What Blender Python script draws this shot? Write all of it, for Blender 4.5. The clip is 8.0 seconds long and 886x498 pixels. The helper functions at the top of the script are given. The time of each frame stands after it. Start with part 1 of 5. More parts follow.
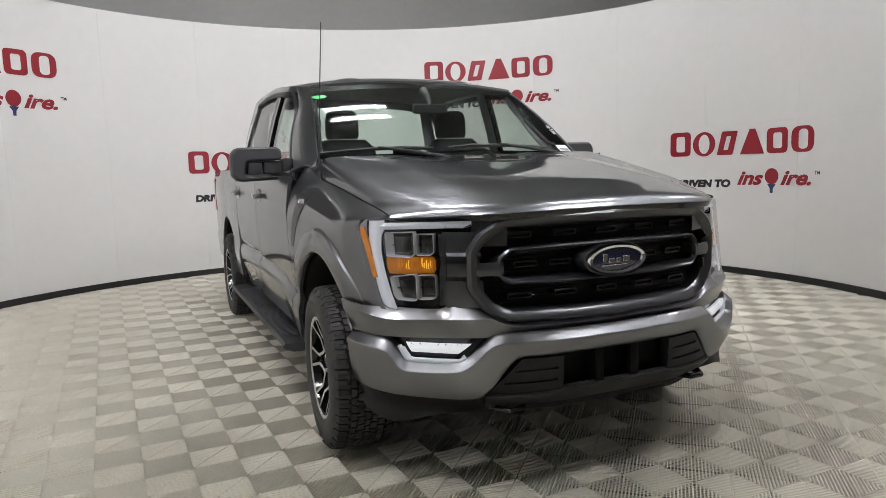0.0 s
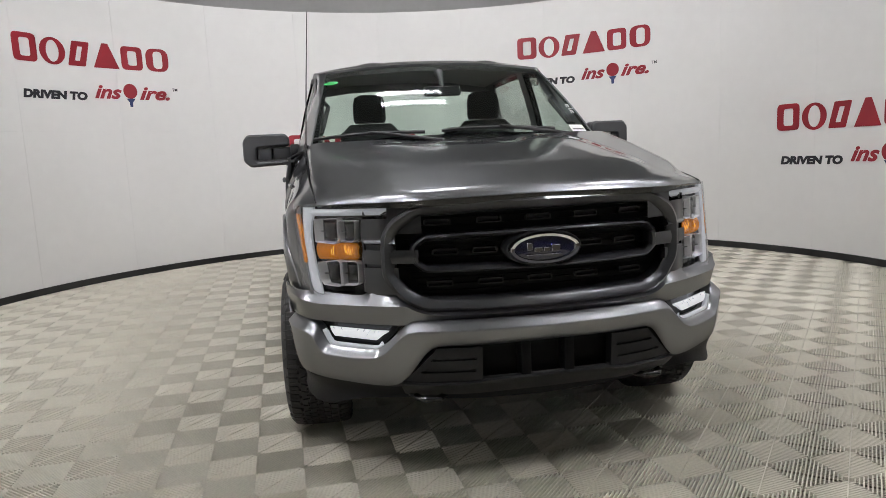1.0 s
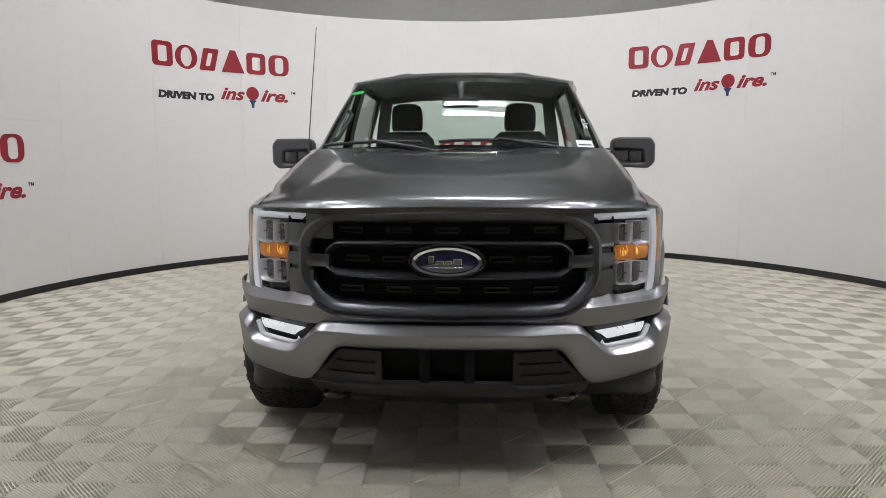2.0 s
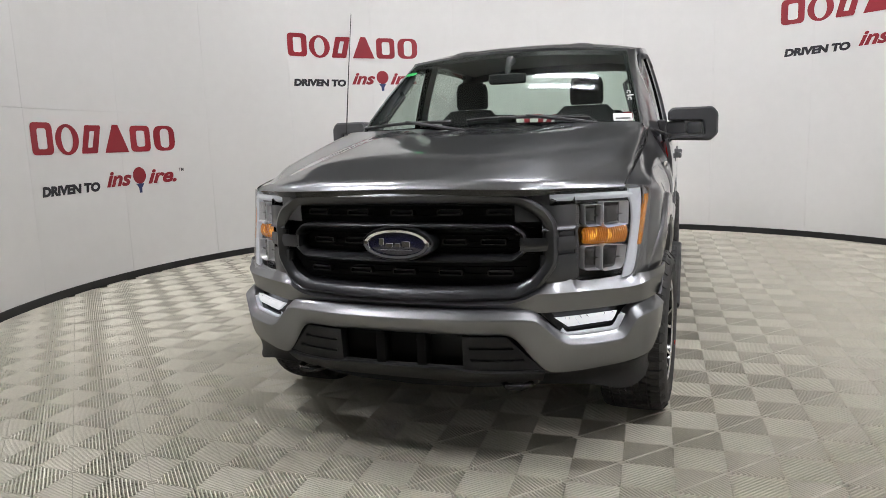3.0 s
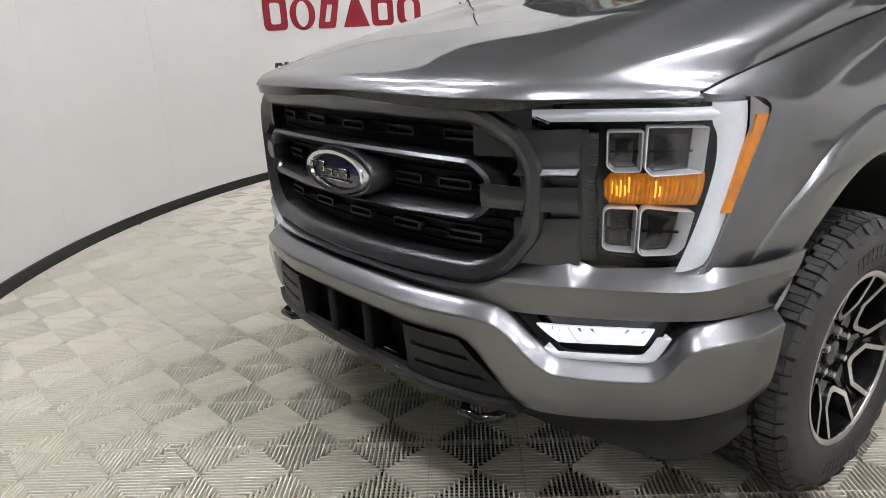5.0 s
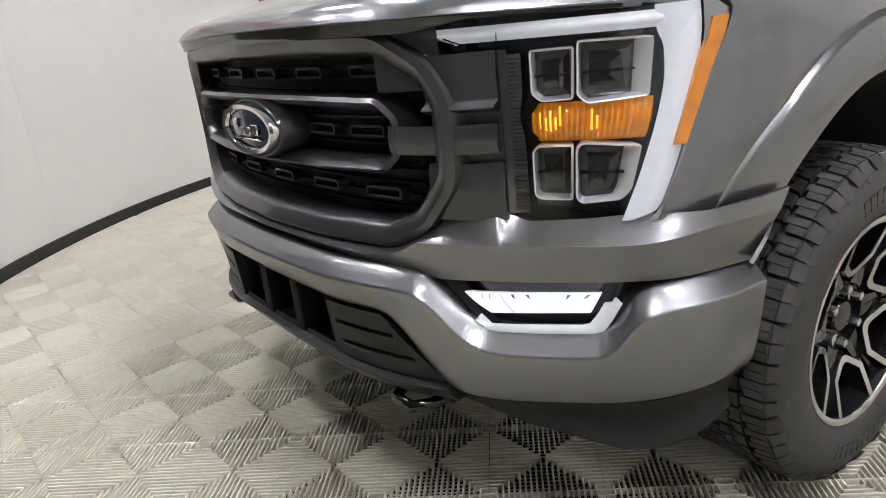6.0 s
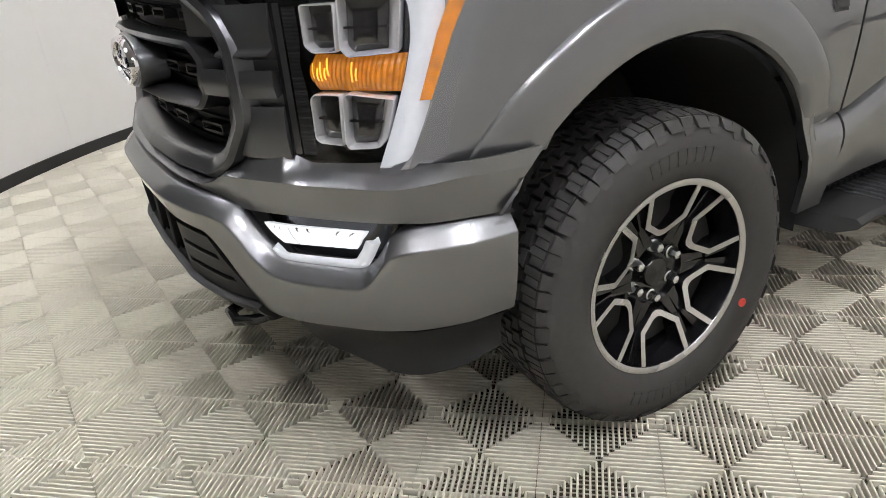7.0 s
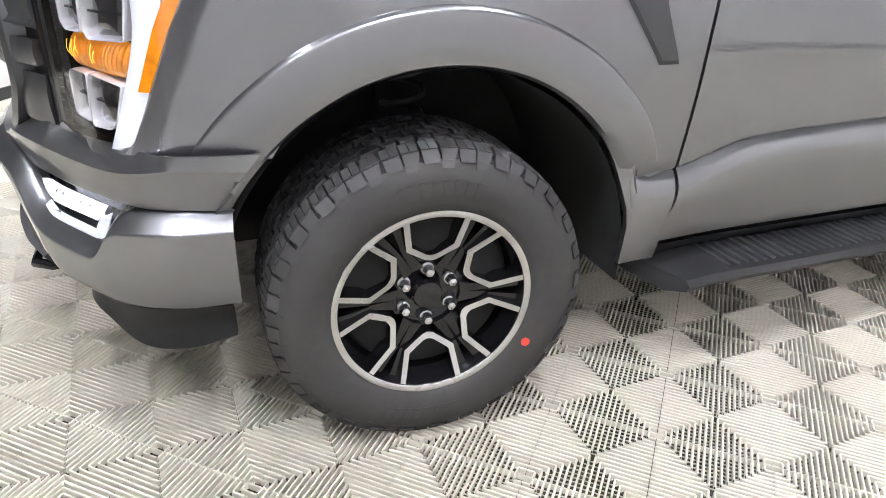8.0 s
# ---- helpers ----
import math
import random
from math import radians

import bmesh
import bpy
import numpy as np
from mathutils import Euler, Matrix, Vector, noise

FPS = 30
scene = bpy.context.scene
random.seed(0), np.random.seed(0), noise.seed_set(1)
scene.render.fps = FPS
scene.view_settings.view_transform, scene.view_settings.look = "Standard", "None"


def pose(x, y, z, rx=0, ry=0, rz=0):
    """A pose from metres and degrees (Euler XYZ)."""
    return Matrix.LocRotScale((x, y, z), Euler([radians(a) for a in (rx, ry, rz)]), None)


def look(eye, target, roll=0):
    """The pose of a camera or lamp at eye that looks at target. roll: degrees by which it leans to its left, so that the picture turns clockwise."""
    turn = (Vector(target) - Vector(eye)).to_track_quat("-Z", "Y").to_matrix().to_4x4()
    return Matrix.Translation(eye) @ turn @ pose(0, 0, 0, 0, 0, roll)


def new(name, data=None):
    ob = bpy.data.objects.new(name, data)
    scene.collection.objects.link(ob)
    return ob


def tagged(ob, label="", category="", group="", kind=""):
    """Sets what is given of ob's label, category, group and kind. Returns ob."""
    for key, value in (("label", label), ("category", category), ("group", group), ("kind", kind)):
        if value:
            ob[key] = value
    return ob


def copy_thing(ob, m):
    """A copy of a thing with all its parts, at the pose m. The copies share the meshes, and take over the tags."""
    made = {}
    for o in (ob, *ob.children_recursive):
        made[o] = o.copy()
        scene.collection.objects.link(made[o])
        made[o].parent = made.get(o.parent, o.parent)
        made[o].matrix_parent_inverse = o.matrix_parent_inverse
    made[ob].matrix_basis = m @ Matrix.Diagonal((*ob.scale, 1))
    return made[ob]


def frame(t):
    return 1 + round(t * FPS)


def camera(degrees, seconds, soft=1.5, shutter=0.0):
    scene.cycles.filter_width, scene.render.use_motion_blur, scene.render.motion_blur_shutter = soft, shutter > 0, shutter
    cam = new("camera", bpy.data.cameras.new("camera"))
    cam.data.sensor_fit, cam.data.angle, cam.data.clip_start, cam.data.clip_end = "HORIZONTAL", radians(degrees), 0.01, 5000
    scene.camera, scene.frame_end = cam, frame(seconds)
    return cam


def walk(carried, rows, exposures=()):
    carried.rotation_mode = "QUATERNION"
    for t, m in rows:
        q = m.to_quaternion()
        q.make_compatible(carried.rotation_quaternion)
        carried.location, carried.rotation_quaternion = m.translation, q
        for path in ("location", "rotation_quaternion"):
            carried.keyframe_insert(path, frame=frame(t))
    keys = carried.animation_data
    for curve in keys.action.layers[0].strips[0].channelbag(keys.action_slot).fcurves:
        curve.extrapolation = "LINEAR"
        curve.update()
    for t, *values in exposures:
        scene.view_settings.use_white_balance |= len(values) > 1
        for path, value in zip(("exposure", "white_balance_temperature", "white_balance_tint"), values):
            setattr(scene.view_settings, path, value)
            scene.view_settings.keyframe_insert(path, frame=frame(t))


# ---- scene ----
cam = camera(66.0, 8.0, soft=0.6)
PATH = [
    (0, (-1.772, -3.329, 1.374), (-0.999, -1.499, 1.142), -1.8),
    (0.5, (-1.349, -3.446, 1.359), (-0.742, -1.558, 1.101), -2.3),
    (1, (-0.851, -3.584, 1.375), (-0.513, -1.633, 1.095), -2.7),
    (1.5, (-0.323, -3.748, 1.404), (-0.237, -1.771, 1.118), -3.1),
    (1.7, (-0.124, -3.752, 1.389), (-0.107, -1.769, 1.124), -1.4),
    (2.8, (1.018, -3.616, 1.390), (0.398, -1.735, 1.109), -1.9),
    (3, (1.175, -3.533, 1.397), (0.483, -1.683, 1.080), -2.0),
    (3.5, (1.577, -3.234, 1.403), (0.549, -1.553, 1.060), -1.0),
    (4, (1.768, -2.858, 1.394), (0.608, -1.289, 0.953), 0.1),
    (4.5, (1.723, -2.421, 1.398), (0.457, -0.985, 0.822), 0.5),
    (4.7, (1.700, -2.199, 1.388), (0.316, -0.886, 0.787), -1.3),
    (5.8, (1.599, -1.676, 1.214), (0.067, -0.559, 0.576), -4.5),
    (6, (1.652, -1.612, 1.192), (0.114, -0.512, 0.542), -6.5),
    (6.5, (1.858, -1.449, 1.162), (0.245, -0.528, 0.421), -7.9),
    (7, (2.082, -1.202, 1.202), (0.487, -0.316, 0.383), -4.8),
    (7.5, (2.259, -0.840, 1.229), (0.599, -0.129, 0.368), -2.7),
    (8, (2.389, -0.516, 1.295), (0.736, 0.141, 0.382), 2.8),
]
EXPOSURES = [(0.0, -0.18, 6450, 12), (1.5, -0.17, 6450, 12), (3.0, -0.05, 6450, 12), (3.5, 0.0, 6450, 12), (4.5, 0.24, 6400, 12), (6.0, 0.42, 6450, 12), (6.5, 0.44, 6500, 12), (7.0, 0.47, 6500, 12), (7.5, 0.75, 6350, 12), (8.0, 1.2, 6150, 15)]
walk(cam, [(t, look(eye, target, roll)) for t, eye, target, roll in PATH], EXPOSURES)

# world, lamps
CX, CY, RW, TOP = 0.057, 2.185, 4.73, 3.47
world = bpy.data.worlds.new("world")
world.use_nodes = True
world.node_tree.nodes["Background"].inputs[0].default_value = (0.8, 0.85, 1.0, 1)
world.node_tree.nodes["Background"].inputs[1].default_value = 0.05
scene.world = world
LAMP_GLOW = 158.0
# ceiling lights of the hall, four tubes each, in rows: places
HIGH = 5.6
FIXTURES = [(x, y) for y in (-2.8, 0.1) for x in (-5.3, -2.6, 2.8, 5.5)] + [(0.1, 2.6)]

# ---- materials ----
def material(name, color, rough=0.5, metal=0.0, coat=0.0, vary=0.06, scale=30.0, bump=0.0, bump_scale=200.0, emit=None, strength=0.0, rough_vary=0.08, ior=1.5, big=2.0):
    m = bpy.data.materials.new(name)
    m.use_nodes = True
    nt = m.node_tree
    b = nt.nodes["Principled BSDF"]
    b.inputs["Roughness"].default_value = rough
    b.inputs["Metallic"].default_value = metal
    b.inputs["Coat Weight"].default_value = coat
    b.inputs["Coat Roughness"].default_value = 0.04
    b.inputs["IOR"].default_value = ior
    tex = nt.nodes.new("ShaderNodeTexCoord")
    fine = nt.nodes.new("ShaderNodeTexNoise")
    fine.inputs["Scale"].default_value = scale
    fine.inputs["Detail"].default_value = 6
    nt.links.new(tex.outputs["Object"], fine.inputs["Vector"])
    broad = nt.nodes.new("ShaderNodeTexNoise")
    broad.inputs["Scale"].default_value = big
    broad.inputs["Detail"].default_value = 3
    nt.links.new(tex.outputs["Object"], broad.inputs["Vector"])
    both = nt.nodes.new("ShaderNodeMath")
    both.operation = "ADD"
    nt.links.new(fine.outputs["Fac"], both.inputs[0])
    nt.links.new(broad.outputs["Fac"], both.inputs[1])
    ramp = nt.nodes.new("ShaderNodeMapRange")
    ramp.inputs["From Min"].default_value, ramp.inputs["From Max"].default_value = 0.6, 1.4
    ramp.inputs["To Min"].default_value, ramp.inputs["To Max"].default_value = 1 - vary, 1 + vary
    nt.links.new(both.outputs[0], ramp.inputs["Value"])
    mul = nt.nodes.new("ShaderNodeVectorMath")
    mul.operation = "SCALE"
    mul.inputs[0].default_value = color
    nt.links.new(ramp.outputs[0], mul.inputs["Scale"])
    nt.links.new(mul.outputs[0], b.inputs["Base Color"])
    if rough_vary:
        r2 = nt.nodes.new("ShaderNodeMapRange")
        r2.inputs["From Min"].default_value, r2.inputs["From Max"].default_value = 0.3, 0.7
        r2.inputs["To Min"].default_value, r2.inputs["To Max"].default_value = max(0.0, rough - rough_vary), min(1.0, rough + rough_vary)
        nt.links.new(broad.outputs["Fac"], r2.inputs["Value"])
        nt.links.new(r2.outputs[0], b.inputs["Roughness"])
    if bump:
        n2 = nt.nodes.new("ShaderNodeTexNoise")
        n2.inputs["Scale"].default_value = bump_scale
        n2.inputs["Detail"].default_value = 4
        nt.links.new(tex.outputs["Object"], n2.inputs["Vector"])
        bp = nt.nodes.new("ShaderNodeBump")
        bp.inputs["Strength"].default_value = bump
        bp.inputs["Distance"].default_value = 0.002
        nt.links.new(n2.outputs["Fac"], bp.inputs["Height"])
        nt.links.new(bp.outputs["Normal"], b.inputs["Normal"])
    if emit:
        b.inputs["Emission Color"].default_value = (*emit, 1)
        b.inputs["Emission Strength"].default_value = strength
    return m


def clear(name, tint, gloss=0.05):
    """Thin clear sheet: lets light through with a tint, with a glossy face."""
    m = bpy.data.materials.new(name)
    m.use_nodes = True
    nt = m.node_tree
    nt.nodes.remove(nt.nodes["Principled BSDF"])
    out = nt.nodes["Material Output"]
    t = nt.nodes.new("ShaderNodeBsdfTransparent")
    t.inputs["Color"].default_value = (*tint, 1)
    g = nt.nodes.new("ShaderNodeBsdfGlossy")
    g.inputs["Roughness"].default_value = 0.01
    lw = nt.nodes.new("ShaderNodeLayerWeight")
    lw.inputs["Blend"].default_value = 0.5
    pw = nt.nodes.new("ShaderNodeMath")
    pw.operation = "POWER"
    pw.inputs[1].default_value = 4.0
    nt.links.new(lw.outputs["Facing"], pw.inputs[0])
    f = nt.nodes.new("ShaderNodeMapRange")
    f.inputs["To Min"].default_value, f.inputs["To Max"].default_value = 0.045, 0.9
    nt.links.new(pw.outputs[0], f.inputs["Value"])
    k = nt.nodes.new("ShaderNodeMath")
    k.operation = "MULTIPLY"
    k.inputs[1].default_value = gloss
    nt.links.new(f.outputs[0], k.inputs[0])
    mix = nt.nodes.new("ShaderNodeMixShader")
    nt.links.new(k.outputs[0], mix.inputs[0])
    nt.links.new(t.outputs[0], mix.inputs[1])
    nt.links.new(g.outputs[0], mix.inputs[2])
    nt.links.new(mix.outputs[0], out.inputs["Surface"])
    return m


PAINT = material("grey_metallic_paint", (0.205, 0.208, 0.220), 0.33, 0.9, 1.0, 0.08, 900, rough_vary=0.03, big=1.2)
PAINT.node_tree.nodes["Principled BSDF"].inputs["Coat IOR"].default_value = 1.6
PAINT.node_tree.nodes["Principled BSDF"].inputs["Coat Roughness"].default_value = 0.015
PAINT.node_tree.nodes["Principled BSDF"].inputs["Specular Tint"].default_value = (0.2, 0.2, 0.2, 1)
MESHBLACK = material("matt_black_mesh", (0.004, 0.004, 0.0045), 0.6, 0.0, 0.0, 0.15, 120, ior=1.25)
SOFTBLACK = material("soft_black_plastic", (0.011, 0.011, 0.012), 0.5, 0.0, 0.0, 0.15, 120, bump=0.15, bump_scale=900, ior=1.35)
MARKERGREY = material("grey_lamp_housing", (0.28, 0.28, 0.29), 0.25, 0.3, 0.8, 0.05, 60)
SATIN = material("satin_dark_grey", (0.072, 0.074, 0.079), 0.32, 0.7, 0.25, 0.05, 400, rough_vary=0.04)
BLACK = material("black_plastic", (0.018, 0.018, 0.019), 0.55, 0.0, 0.0, 0.15, 120, bump=0.15, bump_scale=900)
MIRRORCASE = material("grained_dark_plastic", (0.045, 0.046, 0.05), 0.42, 0.0, 0.0, 0.1, 120, bump=0.2, bump_scale=1200)
GLOSSBLACK = material("gloss_black", (0.006, 0.006, 0.007), 0.16, 0.0, 0.2, 0.1, 40, rough_vary=0.03)
LINER = material("wheel_well_liner", (0.012, 0.012, 0.012), 0.9, 0.0, 0.0, 0.25, 60, bump=0.4, bump_scale=300)
RUBBER = material("tyre_rubber", (0.030, 0.029, 0.028), 0.66, 0.0, 0.0, 0.22, 45, bump=0.3, bump_scale=500, big=6)
CHROME = material("chrome", (0.75, 0.75, 0.77), 0.08, 1.0, 0.0, 0.03, 60, rough_vary=0.03)
FRAMECHROME = material("bright_lamp_frame", (0.85, 0.85, 0.87), 0.2, 0.4, 1.0, 0.03, 60)
MACHINED = material("machined_aluminium", (0.62, 0.62, 0.63), 0.27, 1.0, 0.3, 0.05, 250, rough_vary=0.05)
BRAKE = material("brake_steel", (0.10, 0.097, 0.093), 0.4, 0.9, 0.0, 0.2, 90)
SCREEN = clear("windscreen_glass", (0.74, 0.82, 0.77), 0.5)
SIDEGLASS = clear("side_glass", (0.70, 0.76, 0.72), 1.0)
DARKGLASS = clear("privacy_glass", (0.62, 0.65, 0.63), 1.0)
LENS = clear("clear_lens", (0.96, 0.96, 0.97), 0.8)
DRL = material("daytime_light_guide", (0.55, 0.57, 0.61), 0.3, 0.0, 0.6, 0.08, 60, emit=(0.90, 0.95, 1.0), strength=0.20)
FOGLIT = material("lit_fog_lamp", (0.6, 0.62, 0.66), 0.25, 0.0, 0.6, 0.3, 60, emit=(0.95, 0.97, 1.0), strength=0.6)
AMBER = material("amber_lens", (0.55, 0.17, 0.003), 0.12, 0.0, 1.0, 0.55, 45, emit=(1.0, 0.38, 0.006), strength=0.10)
AMBERLIT = material("amber_bulb_glow", (0.9, 0.45, 0.03), 0.2, 0.0, 1.0, 0.1, 90, emit=(1.0, 0.50, 0.04), strength=0.9)
REDLENS = material("red_tail_lens", (0.45, 0.015, 0.015), 0.15, 0.0, 1.0, 0.1, 90)
SMOKELENS = material("smoked_projector_glass", (0.012, 0.011, 0.011), 0.05, 0.0, 1.0, 0.5, 18, rough_vary=0.03, big=9)
ENAMEL = material("blue_enamel", (0.008, 0.010, 0.055), 0.2, 0.1, 1.0, 0.05, 90)
SEAT = material("dark_seat_cloth", (0.035, 0.037, 0.038), 0.85, 0.0, 0.0, 0.2, 150, bump=0.3, bump_scale=700)
DASH = material("dark_dashboard_plastic", (0.045, 0.047, 0.048), 0.6, 0.0, 0.0, 0.15, 150)
LINING = material("grey_headliner", (0.36, 0.36, 0.35), 0.9, 0.0, 0.0, 0.1, 150)
WALLPAINT = material("white_wall_panel", (0.74, 0.73, 0.71), 0.55, 0.0, 0.0, 0.025, 8, bump=0.06, bump_scale=60, big=0.8)
CEILING = material("ceiling_grey", (0.55, 0.55, 0.53), 0.9, 0.0, 0.0, 0.04, 6, big=0.6)
# Lit and shaded tone of one hall paint; the brightness is put into the colour.
HALL_LIT = material("hall_paint_lit", (0.50, 0.495, 0.48), 0.8, 0.0, 0.0, 0.06, 8, big=0.8)
HALL_SHADED = material("hall_paint_shaded", (0.10, 0.099, 0.096), 0.8, 0.0, 0.0, 0.06, 8, big=0.8)
BASE = material("black_baseboard", (0.015, 0.015, 0.015), 0.5, 0.0, 0.0, 0.2, 60)
TILE = material("grey_rib_tile", (0.68, 0.647, 0.55), 0.42, 0.0, 0.0, 0.10, 60, bump=0.1, bump_scale=700, big=1.6, rough_vary=0.03)
TILE.node_tree.nodes["Principled BSDF"].inputs["IOR"].default_value = 1.5
# Sheet below the tiles; shade between the ribs is put into its dark colour.
SUBFLOOR = material("gap_shade_sheet", (0.050, 0.042, 0.022), 0.9, 0.0, 0.0, 0.25, 20, big=1.2)
LOGORED = material("red_vinyl", (0.27, 0.008, 0.018), 0.45, 0.0, 0.0, 0.05, 30)
LOGOBLUE = material("navy_vinyl", (0.02, 0.035, 0.12), 0.5, 0.0, 0.0, 0.05, 30)
LOGOBLACK = material("black_vinyl", (0.012, 0.012, 0.016), 0.5, 0.0, 0.0, 0.05, 30)
WHITESTICK = material("white_sticker", (0.8, 0.8, 0.8), 0.5, 0.0, 0.0, 0.04, 90)
GREENSTICK = material("green_sticker", (0.03, 0.42, 0.10), 0.5, 0.0, 0.0, 0.05, 90)
REDDOT = material("red_paint_dot", (0.6, 0.05, 0.03), 0.5, 0.0, 0.0, 0.05, 90)
TUBE = material("lamp_tube", (0.9, 0.9, 0.9), 0.4, 0.0, 0.0, 0.0, 30, emit=(0.98, 0.985, 1.0), strength=LAMP_GLOW, rough_vary=0.0)

# ---- building helpers ----
def pc(xs, ys):
    """Smooth monotone curve through points."""
    xs, ys = np.array(xs, float), np.array(ys, float)
    h, d = np.diff(xs), np.diff(ys) / np.diff(xs)
    m = np.zeros(len(xs))
    m[0], m[-1] = d[0], d[-1]
    for i in range(1, len(xs) - 1):
        if d[i - 1] * d[i] > 0:
            w1, w2 = 2 * h[i] + h[i - 1], h[i] + 2 * h[i - 1]
            m[i] = (w1 + w2) / (w1 / d[i - 1] + w2 / d[i])

    def f(x):
        x = min(max(x, xs[0]), xs[-1])
        i = min(int(np.searchsorted(xs, x, "right")) - 1, len(xs) - 2)
        i = max(i, 0)
        t = (x - xs[i]) / h[i]
        a, b = (1 + 2 * t) * (1 - t) ** 2, t * (1 - t) ** 2
        c, e = t * t * (3 - 2 * t), t * t * (t - 1)
        return float(a * ys[i] + b * h[i] * m[i] + c * ys[i + 1] + e * h[i] * m[i + 1])
    return f


def smooth(a, b, x):
    t = min(max((x - a) / (b - a), 0.0), 1.0)
    return t * t * (3 - 2 * t)


def lin(a, b, n):
    return [a + (b - a) * i / (n - 1) for i in range(n)]


class Plan:
    """A plan curve from the centre line (s = 0) to its end (s = 1), mirrored for s < 0."""
    def __init__(self, pts):
        p = np.array(pts, float)
        d = np.r_[0, np.cumsum(np.hypot(*np.diff(p, axis=0).T))]
        self.s = d / d[-1]
        self.fx, self.fy = pc(self.s, p[:, 0]), pc(self.s, p[:, 1])
        self.tab = [(i / 400, self.fx(i / 400)) for i in range(401)]

    def at(self, s, inset=0.0):
        a, k = abs(s), 1 if s >= 0 else -1
        x, y = self.fx(a), self.fy(a)
        e = 0.01
        tx, ty = self.fx(min(a + e, 1)) - self.fx(max(a - e, 0)), self.fy(min(a + e, 1)) - self.fy(max(a - e, 0))
        if a < e:
            tx, ty = 1.0, 0.0
        n = math.hypot(tx, ty)
        return k * (x - inset * ty / n), y + inset * tx / n

    def of(self, x):
        return float(np.interp(x, [q[1] for q in self.tab], [q[0] for q in self.tab]))


def sheet(bm, fn, us, vs, ref=(0, 1.6, 0.8), rim=0.0):
    """A grid of quads over fn(u, v), turned away from ref, with its border folded inwards by rim."""
    g = [[bm.verts.new(fn(u, v)) for v in vs] for u in us]
    fs = []
    for i in range(len(us) - 1):
        for j in range(len(vs) - 1):
            fs.append(bm.faces.new((g[i][j], g[i + 1][j], g[i + 1][j + 1], g[i][j + 1])))
    for f in fs:
        f.normal_update()
    out = sum(f.normal.dot((f.calc_center_median() - Vector(ref)).normalized()) * f.calc_area() for f in fs)
    if out < 0:
        bmesh.ops.reverse_faces(bm, faces=fs)
    if rim:
        nrm = {}
        for f in fs:
            f.normal_update()
            for v in f.verts:
                nrm[v] = nrm.get(v, Vector()) + f.normal
        border = [g[i][0] for i in range(len(us))] + [g[-1][j] for j in range(1, len(vs))]
        border += [g[i][-1] for i in range(len(us) - 2, -1, -1)] + [g[0][j] for j in range(len(vs) - 2, 0, -1)]
        low = [bm.verts.new(v.co - nrm[v].normalized() * rim) for v in border]
        k = len(border)
        for i in range(k):
            q = (border[i], border[(i + 1) % k], low[(i + 1) % k], low[i])
            bm.faces.new(q if out < 0 else q[::-1])
    return fs


def hexa(bm, c):
    """A six-sided block from its corners: four of the back, four of the front, in the same turn."""
    v = [bm.verts.new(p) for p in c]
    for q in ((3, 2, 1, 0), (4, 5, 6, 7), (0, 1, 5, 4), (1, 2, 6, 5), (2, 3, 7, 6), (3, 0, 4, 7)):
        bm.faces.new([v[i] for i in q])
    return v


def box(bm, x0, x1, y0, y1, z0, z1, bevel=0.0, seg=2):
    vs = hexa(bm, [(x0, y0, z0), (x1, y0, z0), (x1, y1, z0), (x0, y1, z0), (x0, y0, z1), (x1, y0, z1), (x1, y1, z1), (x0, y1, z1)])
    if bevel:
        es = {e for v in vs for e in v.link_edges}
        bmesh.ops.bevel(bm, geom=list(es), offset=bevel, segments=seg, affect="EDGES", profile=0.5)


def tube(bm, pts, r, n=10, close=True):
    """A round bar along points; r is a number or one for each point."""
    pts = [Vector(p) for p in pts]
    rs = r if isinstance(r, (list, tuple)) else [r] * len(pts)
    rings = []
    for i, p in enumerate(pts):
        d = (pts[min(i + 1, len(pts) - 1)] - pts[max(i - 1, 0)]).normalized()
        a = d.orthogonal().normalized() if i == 0 else (a - d * a.dot(d)).normalized()
        b = d.cross(a)
        rings.append([bm.verts.new(p + rs[i] * (math.cos(2 * math.pi * k / n) * a + math.sin(2 * math.pi * k / n) * b)) for k in range(n)])
    for s, t in zip(rings, rings[1:]):
        for k in range(n):
            bm.faces.new((s[k], s[(k + 1) % n], t[(k + 1) % n], t[k]))
    if close:
        bm.faces.new(rings[0][::-1])
        bm.faces.new(rings[-1])


def loft(bm, loops, cap=(True, True), closed=True):
    """Faces between loops of as many points each."""
    rows = [[bm.verts.new(p) for p in lp] for lp in loops]
    n = len(rows[0])
    for s, t in zip(rows, rows[1:]):
        for k in range(n if closed else n - 1):
            bm.faces.new((s[k], s[(k + 1) % n], t[(k + 1) % n], t[k]))
    if cap[0]:
        bm.faces.new(rows[0][::-1])
    if cap[1]:
        bm.faces.new(rows[-1])


def spin(bm, profile, centre, n=64, axis="x", closed=False):
    """A lathe body round the x axis (or z) from (radius, along) pairs."""
    rings = []
    for r, a in profile:
        ring = []
        for k in range(n):
            c, s = math.cos(2 * math.pi * k / n), math.sin(2 * math.pi * k / n)
            p = (a, r * c, r * s) if axis == "x" else (r * c, r * s, a)
            ring.append(bm.verts.new(Vector(centre) + Vector(p)))
        rings.append(ring)
    if closed:
        rings.append(rings[0])
    for s, t in zip(rings, rings[1:]):
        for k in range(n):
            bm.faces.new((s[k], s[(k + 1) % n], t[(k + 1) % n], t[k]))


